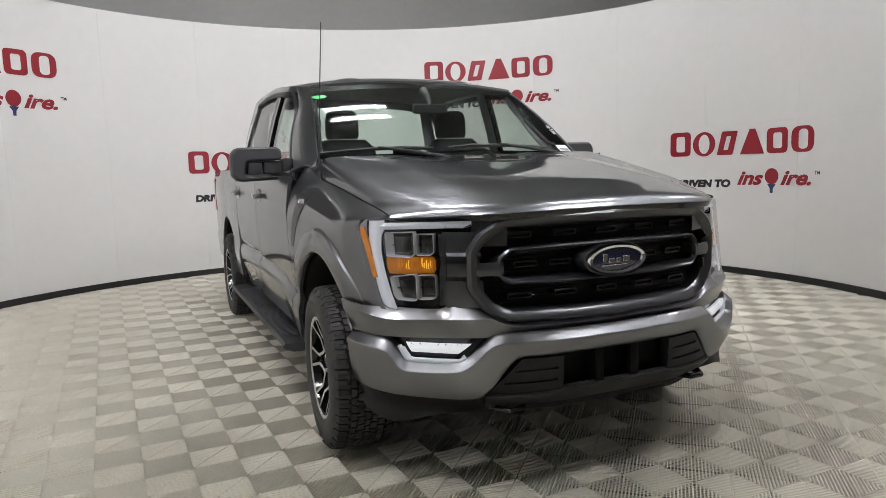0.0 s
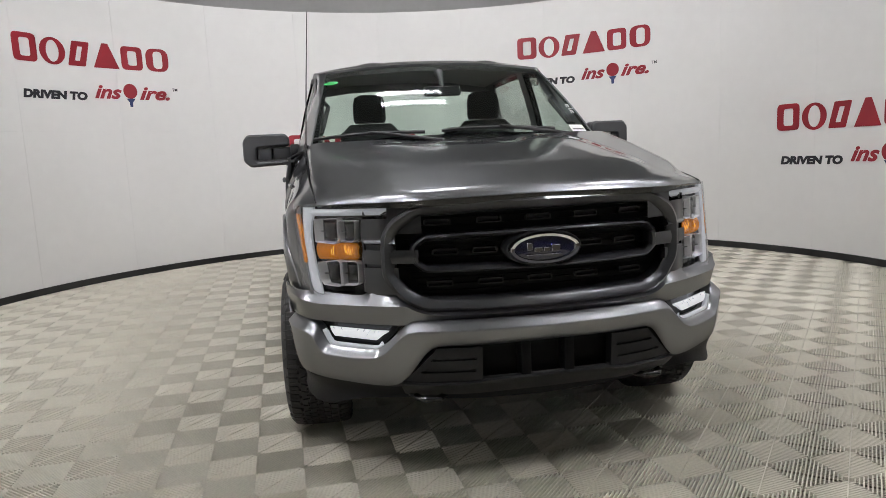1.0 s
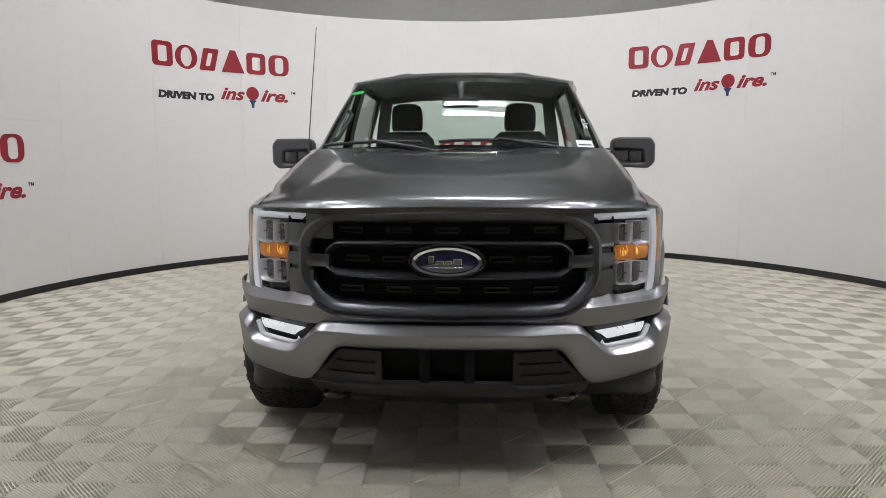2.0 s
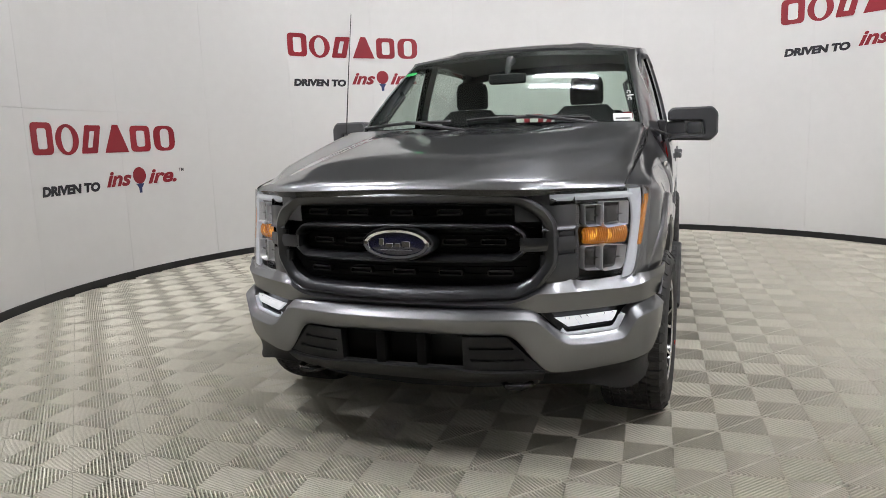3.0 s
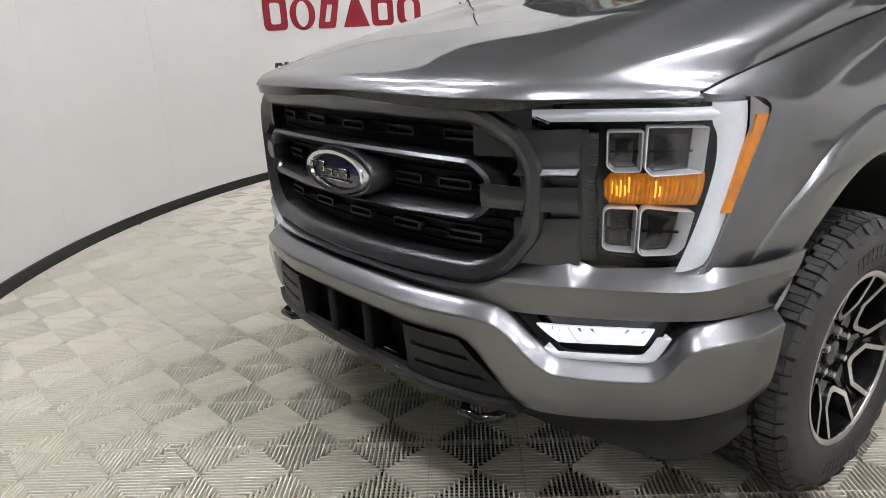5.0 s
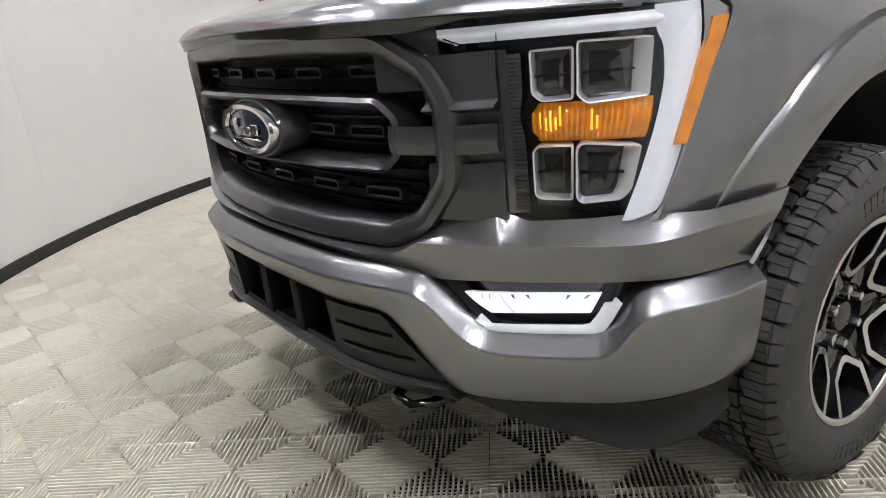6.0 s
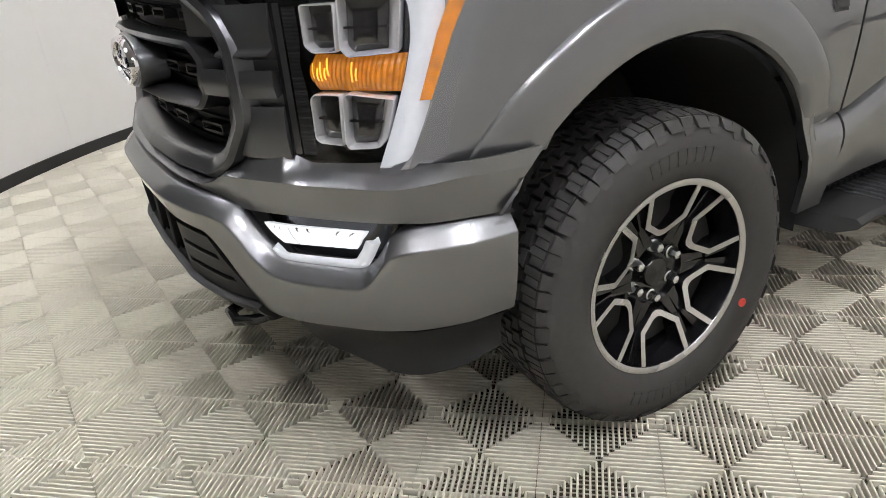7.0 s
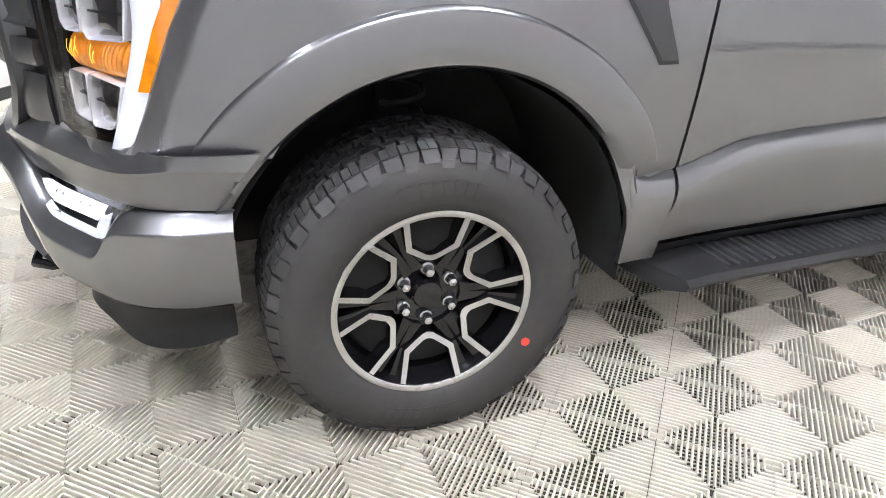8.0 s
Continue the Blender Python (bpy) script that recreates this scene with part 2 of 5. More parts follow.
def inset_loop(pts, d):
    """The 2D loop moved inwards by d, corner by corner (loop runs anticlockwise)."""
    res, n = [], len(pts)
    for i in range(n):
        a, b, c = Vector(pts[i - 1]), Vector(pts[i]), Vector(pts[(i + 1) % n])
        u, v = (b - a).normalized(), (c - b).normalized()
        nu, nv = Vector((-u.y, u.x)), Vector((-v.y, v.x))
        m = (nu + nv)
        m = m / max(m.length_squared / 2, 0.3)
        res.append(tuple(b + m * d))
    return res


def rounded(pts, r, n=5):
    """A 2D loop with its corners rounded."""
    res, k = [], len(pts)
    for i in range(k):
        a, b, c = Vector(pts[i - 1]), Vector(pts[i]), Vector(pts[(i + 1) % k])
        ra = min(r, (a - b).length * 0.45, (c - b).length * 0.45)
        p, q = b + (a - b).normalized() * ra, b + (c - b).normalized() * ra
        for j in range(n):
            t = j / (n - 1)
            res.append(tuple((1 - t) ** 2 * p + 2 * t * (1 - t) * b + t * t * q))
    return res


def mirror_loop(half):
    """A full anticlockwise loop in (x, z) from the right half, given from the top centre down to the bottom centre."""
    right = [p for p in half][::-1]
    left = [(-x, z) for x, z in half if x > 1e-6]
    return right + left


def finish(name, bm, mat, parent=None, label="", angle=38, flat=False):
    me = bpy.data.meshes.new(name)
    if len(bm.faces) and not flat:
        for f in bm.faces:
            f.smooth = True
    bm.to_mesh(me)
    bm.free()
    me.materials.append(mat)
    if not flat:
        me.set_sharp_from_angle(angle=radians(angle))
    ob = new(name, me)
    if parent:
        ob.parent = parent
    if label:
        ob["label"] = label
    return ob


def part(name, bm, mat, parent, label="", angle=38, recalc=True):
    if recalc:
        bmesh.ops.recalc_face_normals(bm, faces=bm.faces[:])
    return finish(name, bm, mat, parent, label, angle)


def empty(name, label, category, group=""):
    ob = new(name)
    return tagged(ob, label, category, group)

# ---- the round studio ----
def arc_sheet(bm, a0, a1, z0, z1, r, thick, step=2.0):
    n = max(2, int(abs(a1 - a0) / step) + 1)
    angs = [radians(a) for a in lin(a0, a1, n)]
    loops = []
    for a in angs:
        c, s = math.cos(a), math.sin(a)
        loops.append([(CX + r * c, CY + r * s, z0), (CX + (r + thick) * c, CY + (r + thick) * s, z0),
                      (CX + (r + thick) * c, CY + (r + thick) * s, z1), (CX + r * c, CY + r * s, z1)])
    loft(bm, loops)


A0, A1 = -61.0, 239.0
bm = bmesh.new()
arc_sheet(bm, A0, A1, 0.0, TOP, RW + 0.012, 0.1)
wall = part("wall_round", bm, WALLPAINT, None)
tagged(wall, "white curved studio wall of smooth panels with printed red shapes", "wall", kind="structure")
NP = 20
SEAM = 1.81
for i in range(NP):
    for z0, z1 in ((0.0, SEAM), (SEAM, TOP)):
        bm = bmesh.new()
        w = (A1 - A0) / NP
        arc_sheet(bm, A0 + i * w + 0.008, A0 + (i + 1) * w - 0.008, z0 + 0.0007 * (z0 > 0), z1 - 0.0007 * (z0 == 0), RW, 0.0115, 1.5)
        part("wall_panel", bm, WALLPAINT, wall)
bm = bmesh.new()
arc_sheet(bm, A0, A1, 0.0, 0.075, RW - 0.016, 0.015)
tagged(part("baseboard", bm, BASE, None), "black rubber baseboard along the round wall", "baseboard", kind="structure")
bm = bmesh.new()
box(bm, -9.0, 9.0, -9.0, 9.0, HIGH + 0.001, HIGH + 0.12)
tagged(part("ceiling", bm, CEILING, None), "plain matt light grey ceiling", "ceiling", kind="structure")
# Added hall walls: north coloured as lit, the unseen rest darkened to dim reflections.
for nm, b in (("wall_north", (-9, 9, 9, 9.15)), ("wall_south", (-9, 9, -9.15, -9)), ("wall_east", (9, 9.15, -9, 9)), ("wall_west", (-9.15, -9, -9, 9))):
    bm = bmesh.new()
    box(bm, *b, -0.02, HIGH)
    tagged(part(nm, bm, HALL_LIT if nm == "wall_north" else HALL_SHADED, None), "plain outer hall wall with light and shade put into its grey", "wall", kind="structure")
# Dark sheet under the open ribs, coloured as the shade in their gaps.
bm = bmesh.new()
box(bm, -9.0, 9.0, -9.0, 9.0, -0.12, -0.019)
floor = tagged(part("floor", bm, SUBFLOOR, None), "floor of grey open ribbed plastic tiles over a sheet coloured as gap shade", "floor", kind="structure")


def ceiling_light():
    """A four-tube light with a white tray and end caps, hung under the hall's ceiling."""
    e = empty("ceiling_light", "white four-tube strip light under the hall ceiling", "ceiling light", "ceiling lights")
    bm = bmesh.new()
    box(bm, -0.67, 0.67, -0.30, 0.30, -0.05, -0.002, 0.008)
    part("housing", bm, WHITESTICK, e)
    for k in (-0.25, -0.16, 0.16, 0.25):
        bm = bmesh.new()
        tube(bm, [(-0.60, k, -0.075), (0.60, k, -0.075)], 0.016, 8)
        part("lamp_tube", bm, TUBE, e)
    for k in (-0.635, 0.635):
        bm = bmesh.new()
        box(bm, k - 0.03, k + 0.03, -0.28, 0.28, -0.10, -0.045, 0.006)
        part("end_cap", bm, WHITESTICK, e)
    return e


first = ceiling_light()
first.location = (*FIXTURES[0], HIGH)
for x, y in FIXTURES[1:]:
    copy_thing(first, pose(x, y, HIGH))


# ---- printed shapes and slogan on the wall ----
def on_wall(deg, z, off=0.004):
    a = radians(deg)
    return (CX + (RW - off) * math.cos(a), CY + (RW - off) * math.sin(a), z)


DEG = math.degrees(1.0 / RW)


def wall_shape(name, loops, deg0, z0, mat, parent):
    """Flat vinyl from closed loops of (metres to the right, metres up), bent to the wall, 1.5 mm thick."""
    bm = bmesh.new()
    for lp in loops:
        outer, inner = lp if isinstance(lp, tuple) else (lp, None)
        if inner:
            f = [on_wall(deg0 - u * DEG, z0 + v) for u, v in outer]
            g = [on_wall(deg0 - u * DEG, z0 + v) for u, v in inner]
            loft(bm, [f, g], (False, False))
        else:
            vs = [bm.verts.new(on_wall(deg0 - u * DEG, z0 + v)) for u, v in outer]
            bmesh.ops.triangle_fill(bm, use_beauty=True, edges=[bm.edges.new((vs[i], vs[(i + 1) % len(vs)])) for i in range(len(vs))])
    return part(name, bm, mat, parent, recalc=False)


def ellipse(cx, cy, rx, ry, n=40):
    return [(cx + rx * math.cos(2 * math.pi * k / n), cy + ry * math.sin(2 * math.pi * k / n)) for k in range(n)]


def block(x0, x1, y0, y1, r):
    return rounded([(x0, y0), (x1, y0), (x1, y1), (x0, y1)], r, 6)


def wall_text(text, size, shear, deg0, z0, u0, v0, width, mat, parent, name, bold=0.004):
    """Words in the built-in font, bent to the wall and stretched to the given width."""
    cu = bpy.data.curves.new(name, "FONT")
    cu.body, cu.size, cu.shear, cu.resolution_u, cu.offset = text, size, shear, 4, bold
    tmp = bpy.data.objects.new(name, cu)
    scene.collection.objects.link(tmp)
    me = bpy.data.meshes.new_from_object(tmp)
    bpy.data.objects.remove(tmp)
    xs = [v.co.x for v in me.vertices]
    k = width / (max(xs) - min(xs))
    for v in me.vertices:
        u = u0 + (v.co.x - min(xs)) * k
        v.co = on_wall(deg0 - u * DEG, z0 + v0 + v.co.y)
    me.materials.clear()
    me.materials.append(mat)
    ob = new(name, me)
    ob.parent = parent
    return ob


def wall_sign(deg0, z0):
    """Six red plain shapes over the slogan; z0 is the foot of the red shapes."""
    e = empty("wall_sign", "red vinyl shapes above a slogan in black and red letters", "wall sign", "wall signs")
    H = 0.285
    wall_shape("red_shape", [(block(0.0, 0.285, 0.0, H * 1.07, 0.06), block(0.085, 0.205, 0.055, H * 1.07 - 0.055, 0.03))], deg0, z0, LOGORED, e)
    wall_shape("red_shape", [(ellipse(0.47, H * 0.5, 0.155, H * 0.53), ellipse(0.47, H * 0.5, 0.075, H * 0.42))], deg0, z0, LOGORED, e)
    wall_shape("red_shape", [(rounded([(0.645, 0), (0.86, 0), (0.93, H), (0.715, H)], 0.02, 4), rounded([(0.735, 0.06), (0.795, 0.06), (0.84, H - 0.06), (0.78, H - 0.06)], 0.01, 4))], deg0, z0, LOGORED, e)
    wall_shape("red_shape", [[(0.96, 0), (1.285, 0.0), (1.16, H * 1.03), (1.085, H * 1.03)]], deg0, z0, LOGORED, e)
    wall_shape("red_shape", [(block(1.315, 1.59, 0.0, H, 0.06), block(1.40, 1.515, 0.055, H - 0.055, 0.03))], deg0, z0, LOGORED, e)
    wall_shape("red_shape", [(rounded([(1.635, 0), (1.93, 0), (1.93, H), (1.635, H)], 0.11, 10), rounded([(1.73, 0.035), (1.85, 0.035), (1.85, H - 0.035), (1.73, H - 0.035)], 0.06, 10))], deg0, z0, LOGORED, e)
    wall_text("DRIVEN TO", 0.118, 0.12, deg0, z0, 0.06, -0.385, 0.78, LOGOBLACK, e, "slogan_black", 0.008)
    wall_text("ins", 0.225, 0.35, deg0, z0, 0.93, -0.355, 0.35, LOGORED, e, "slogan_red", 0.008)
    wall_text("ire.", 0.225, 0.35, deg0, z0, 1.505, -0.355, 0.40, LOGORED, e, "slogan_red", 0.008)
    wall_text("TM", 0.055, 0.0, deg0, z0, 1.945, -0.245, 0.07, LOGOBLACK, e, "trade_mark", 0.001)
    wall_shape("paddle", [ellipse(1.39, -0.262, 0.090, 0.092)], deg0, z0, LOGORED, e)
    wall_shape("paddle_handle", [[(1.372, -0.455), (1.408, -0.455), (1.412, -0.40), (1.447, -0.352), (1.333, -0.352), (1.368, -0.40)]], deg0, z0, LOGOBLUE, e)
    return e


for d, z in ((237.3, 2.58), (193.3, 1.38), (149.0, 2.575), (106.4, 1.42), (63.9, 2.675), (19.8, 1.44), (-24.0, 2.66)):
    wall_sign(d, z)

# ---- pickup truck: front axle under the origin, nose towards -y, driver's side at +x ----
truck = empty("pickup_truck", "dark grey metallic crew-cab pickup with black grille and lit headlamps", "pickup truck")
HUB_Z, REAR_Y = 0.406, 3.69
truck.location, truck.rotation_euler, truck.scale = (0.0, 0, 0), (0, 0, radians(0.9)), (1.012, 1, 1)

FASCIA = Plan([(0, -0.985), (0.3, -0.972), (0.5, -0.935), (0.6, -0.895), (0.7, -0.838), (0.8, -0.775), (0.9, -0.70), (0.965, -0.63), (1.0, -0.55), (1.024, -0.46), (1.033, -0.37)])
BUMPER = Plan([(0, -1.025), (0.27, -1.018), (0.46, -0.982), (0.6, -0.925), (0.7, -0.88), (0.8, -0.82), (0.92, -0.735), (0.98, -0.66), (1.02, -0.56), (1.033, -0.47)])
LAMP = Plan([(0, -1.0), (0.3, -0.97), (0.585, -0.875), (0.70, -0.795), (0.80, -0.72), (0.88, -0.65), (0.935, -0.58), (0.963, -0.52), (0.982, -0.45)])


def arch_z(y, grow=0.0, cy=0.0, a_front=0.53, a_rear=0.54, b=0.570):
    a = (a_front if y < cy else a_rear) + grow
    t = abs(y - cy) / a
    if t >= 1:
        return 0.41
    return 0.41 + (b + grow) * (1 - t ** 2.05) ** (1 / 2.05)


SEAM_X = pc([-0.66, -0.3, 0.1, 0.365, 0.66], [0.88, 0.897, 0.908, 0.912, 0.918])
SEAM_Z = pc([-0.66, -0.626, -0.3, 0.07, 0.365, 0.55, 0.75], [1.182, 1.192, 1.248, 1.305, 1.345, 1.40, 1.42])
SIDE_X = pc([-0.70, -0.62, -0.55, -0.47, -0.38, 0.0, 0.4, 0.7, 1.5, 2.9, 4.0, 4.86], [0.922, 0.942, 0.962, 0.988, 1.012, 1.028, 1.036, 1.04, 1.042, 1.04, 1.04, 1.02])
PROFILE = pc([-0.40, -0.25, -0.15, -0.08, -0.058, -0.006, 0.0, 0.007, 0.03, 0.25, 0.45, 0.58, 0.72], [-0.06, -0.032, -0.010, 0.001, 0.0, -0.022, -0.029, -0.021, -0.018, 0.0, 0.004, -0.006, -0.04])
CREASE = pc([0.3, 0.50, 0.66, 0.78, 0.89, 1.4, 3.0], [0.672, 0.674, 0.686, 0.722, 0.752, 0.775, 0.79])
FENDER_P = pc([0.35, 0.6, 0.8, 1.0, 1.12, 1.2], [-0.02, -0.005, 0.0, 0.0, 0.0, -0.005])


def side_x(y, z):
    """Half width of the body's side below the windows."""
    k = smooth(0.42, 0.60, y)
    return SIDE_X(y) + (1 - k) * FENDER_P(z) + k * PROFILE(z - CREASE(y))


def fender_x(y, z):
    top, xs = SEAM_Z(y), SEAM_X(y)
    xb = side_x(y, z)
    h = 0.075 + 0.225 * smooth(-0.55, 0.2, y)
    k = min(max((z - (top - h)) / h, 0.0), 1.0)
    return xb - (xb - xs) * (0.8 * k ** 2.0 + 0.2 * k ** 8)


LAMP_EDGE = pc([0.80, 0.90, 1.05, 1.150, 1.172, 1.188], [-0.648, -0.604, -0.542, -0.500, -0.515, -0.632])


def lamp_edge(z):
    """How far back the headlamp's outer edge reaches."""
    return LAMP_EDGE(z)


for s in (1, -1):
    who = "front_fender"
    bm = bmesh.new()

    def fen(u, v):
        if u <= 0.18:
            y0 = -0.650 + (u / 0.18) * (0.650 - 0.378)
            zl = 0.806
        else:
            y0 = -0.378 + (u - 0.18) / 0.82 * (0.657 + 0.378)
            zl = arch_z(y0) if y0 < 0.536 else 0.415
            zl = max(zl, 0.415)
        yt = -0.632 + 1.289 * u
        zh = SEAM_Z(yt)
        z = zl + (zh - zl) * v
        if y0 > 0.5:
            zc = CREASE(y0)
            zz = zl + (zc - 0.062 - zl) * v / 0.25 if v < 0.25 else (zc - 0.062 + 0.070 * (v - 0.25) / 0.06 if v < 0.31 else zc + 0.008 + (zh - zc - 0.008) * (v - 0.31) / 0.69)
            z = z + (zz - z) * smooth(0.5, 0.545, y0)
        k = (z - zl) / max(zh - zl, 1e-6)
        y = y0 + (yt - y0) * k if u > 0.18 else lamp_edge(z) * (1 - u / 0.18) + (u / 0.18) * (-0.378 + (-0.40 + 0.378) * k)
        facet = 0.012 * max(0.0, 1 - (y - lamp_edge(z)) / 0.05) * smooth(1.19, 1.13, z) if u < 0.19 else 0.0
        return (s * (fender_x(y, z) - facet), y, z)
    us = lin(0, 0.18, 8) + [0.18 + 0.82 * q for q in lin(0.02, 0.80, 38)] + [0.18 + 0.82 * q for q in (0.83, 0.86, 0.875, 0.885, 0.89, 0.8925, 0.91, 0.94, 0.97, 1.0)]
    sheet(bm, fen, us, lin(0, 0.25, 6) + [0.255, 0.265, 0.28, 0.297, 0.3029, 0.3062, 0.31] + lin(0.35, 0.86, 13) + [0.88, 0.90, 0.92, 0.935, 0.95, 0.96, 0.97, 0.98, 0.99, 1.0], rim=0.018)
    fender = part("front_fender", bm, PAINT, truck, recalc=False)
    # arch lip
    bm = bmesh.new()
    ang = lin(-0.52, 0.548, 60)

    def lip(u, v):
        y = u
        z = arch_z(y)
        g = v
        d = Vector((y * 1.0, z - 0.41)).normalized()
        yy, zz = y + d.x * g, z + d.y * g
        f = smooth(-0.50, -0.25, y)
        g2 = smooth(0.64, 0.84, zz) if y > 0 else 1.0
        return (s * (side_x(yy, zz) - 0.007 * (1 - g2) + g2 * (0.25 + 0.75 * f) * pc([0, 0.008, 0.03, 0.07, 0.112, 0.120, 0.126], [0.004, 0.016, 0.021, 0.019, 0.016, 0.012, -0.006])(v) - 0.004 * (1 - f)), yy, zz)
    sheet(bm, lip, [-0.474 + 0.992 * (1 - math.cos(math.pi * k / 50)) / 2 for k in range(51)], [0, 0.008, 0.03, 0.05, 0.07, 0.09, 0.112, 0.116, 0.120, 0.126], rim=0.02)
    part("arch_lip", bm, PAINT, truck, recalc=False)
    # wheel well
    for cy, af, ar in ((0.0, 0.53, 0.55), (REAR_Y, 0.54, 0.54)):
        bm = bmesh.new()
        prof = [(cy + (af if k < 20 else ar) * 0.985 * -math.cos(math.pi * k / 40), 0.41 + 0.56 * math.sin(math.pi * k / 40) ** 0.98) for k in range(41)]
        prof = [(cy - af * 0.985, 0.33)] + prof + [(cy + ar * 0.985, 0.36)]
        sheet(bm, lambda u, v: (s * (0.42 + (0.585 if prof[int(u)][1] > 0.62 or prof[int(u)][0] > cy else 0.50) * v), *prof[int(u)]), range(len(prof)), lin(0, 1, 4))
        vs = [bm.verts.new((s * 0.42, y, z)) for y, z in prof]
        bm.faces.new(vs)
        part("wheel_well", bm, LINER, truck, recalc=False)
    # doors
    belt = pc([0.66, 0.72, 0.80, 1.10, 1.22, 2.9], [1.352, 1.366, 1.366, 1.36, 1.42, 1.43])
    for y0, y1 in ((0.667, 1.785), (1.795, 2.865)):
        bm = bmesh.new()
        if y0 < 1:
            fr = lambda z: pc([0.4, 0.55, 0.62, 1.42], [0.635, 0.652, 0.667, 0.667])(z)
            bk = lambda z: y1
        else:
            fr = lambda z: y0
            bk = lambda z: y1 - 0.25 * smooth(0.85, 0.45, z)

        def dr(u, v):
            yc = y0 + (y1 - y0) * u
            zc = CREASE(yc)
            z = 0.475 + (zc - 0.062 - 0.475) * v / 0.3 if v < 0.3 else (zc - 0.062 + 0.070 * (v - 0.3) / 0.06 if v < 0.36 else zc + 0.008 + (belt(yc) - zc - 0.008) * (v - 0.36) / 0.64)
            y = fr(z) + (bk(z) - fr(z)) * u
            return (s * side_x(y, z), y, z)
        sheet(bm, dr, lin(0, 1, 30), lin(0, 0.3, 7) + [0.304, 0.315, 0.33, 0.347, 0.3525, 0.3562, 0.36] + lin(0.40, 1, 13), rim=0.018)
        door = part("door", bm, PAINT, truck, recalc=False)
        hy = y1 - 0.155
        bm = bmesh.new()
        xh = side_x(hy, 1.225)
        sheet(bm, lambda u, v: (s * (xh + 0.004 - 0.022 * (1 - (2 * u - 1) ** 2) * (1 - (2 * v - 1) ** 2)), hy - 0.10 + 0.15 * u, 1.19 + 0.085 * v), lin(0, 1, 9), lin(0, 1, 7), rim=0.006)
        part("handle_cup", bm, PAINT, door, recalc=False)
        bm = bmesh.new()
        box(bm, s * (xh + 0.018), s * (xh + 0.040), hy - 0.115, hy + 0.06, 1.212, 1.25, 0.012, 3)
        box(bm, s * (xh - 0.01), s * (xh + 0.022), hy + 0.035, hy + 0.058, 1.215, 1.247, 0.004)
        box(bm, s * (xh - 0.01), s * (xh + 0.022), hy - 0.112, hy - 0.09, 1.215, 1.247, 0.004)
        part("handle", bm, PAINT, door)
        bm = bmesh.new()
        sheet(bm, lambda u, v: (s * (side_x(y0 + (y1 - y0) * u, belt(y0 + (y1 - y0) * u)) - 0.004 + 0.006 * v), y0 + (y1 - y0) * u, belt(y0 + (y1 - y0) * u) - 0.006 + 0.026 * v), lin(0.02, 0.98, 16), (0, 1), rim=0.02)
        part("belt_moulding", bm, BLACK, door, recalc=False)
    # sill
    bm = bmesh.new()
    sheet(bm, lambda u, v: (s * (side_x(u, 0.45) - 0.012 - 0.10 * v), u, 0.452 - 0.10 * v), lin(0.60, 3.05, 20), (0, 0.5, 1))
    part("sill", bm, PAINT, truck, recalc=False)

    # bed side
    bm = bmesh.new()

    def bed(u, v):
        y = u
        zl = arch_z(y, 0, REAR_Y, 0.54, 0.54) if abs(y - REAR_Y) < 0.53 else 0.50
        zl = max(zl, 0.50)
        z = zl + (1.425 - zl) * v
        return (s * (SIDE_X(y) + PROFILE(z - 0.78) * (0.4 if z < 1 else 1)), y, z)
    sheet(bm, bed, lin(2.885, 3.15, 6) + lin(3.16, 3.25, 6) + lin(3.28, 4.10, 24) + lin(4.13, 4.22, 6) + lin(4.25, 4.84, 8), lin(0, 1, 14), rim=0.05)
    part("bed_side", bm, PAINT, truck, recalc=False)
    bm = bmesh.new()
    sheet(bm, lambda u, v: (s * (1.012 - 0.10 * v), 2.885 + 1.955 * u, 1.428 + 0.006 * math.sin(math.pi * v)), (0, 0.5, 1), lin(0, 1, 5), rim=0.02, ref=(0, 3.8, 0.9))
    part("bed_rail_cap", bm, BLACK, truck, recalc=False)
    bm = bmesh.new()
    box(bm, s * 0.90, s * 1.03, 4.70, 4.875, 0.98, 1.36, 0.03, 3)
    part("tail_lamp", bm, REDLENS, truck, "red tail lamp")

# tailgate, bed floor, bed front
bm = bmesh.new()
box(bm, -0.90, 0.90, 4.80, 4.87, 0.72, 1.42, 0.015)
part("tailgate", bm, PAINT, truck)
bm = bmesh.new()
box(bm, -0.93, 0.93, 2.90, 4.80, 0.78, 0.82)
box(bm, -0.93, 0.93, 2.88, 2.92, 0.78, 1.40)
part("bed_floor", bm, BLACK, truck)
bm = bmesh.new()
box(bm, -0.95, 0.95, 4.86, 5.02, 0.52, 0.72, 0.03, 3)
part("rear_bumper", bm, CHROME, truck)

# underbody
bm = bmesh.new()
box(bm, -0.90, 0.90, 0.60, 3.10, 0.40, 0.55)
box(bm, -0.42, 0.42, -0.85, 4.8, 0.42, 0.62)
box(bm, -0.44, 0.44, -0.80, 0.62, 0.60, 1.12)
part("underbody", bm, LINER, truck)
for yy in (0.0, REAR_Y):
    bm = bmesh.new()
    tube(bm, [(-0.80, yy, HUB_Z), (-0.3, yy, HUB_Z - 0.02), (0.0, yy, HUB_Z - 0.03), (0.3, yy, HUB_Z - 0.02), (0.80, yy, HUB_Z)], [0.045, 0.05, 0.12, 0.05, 0.045], 14)
    for q in (-0.62, 0.62):
        tube(bm, [(q, yy + 0.02, HUB_Z + 0.02), (q * 0.86, yy + 0.02, HUB_Z + 0.52)], [0.035, 0.05], 12)
    part("axle", bm, LINER, truck)
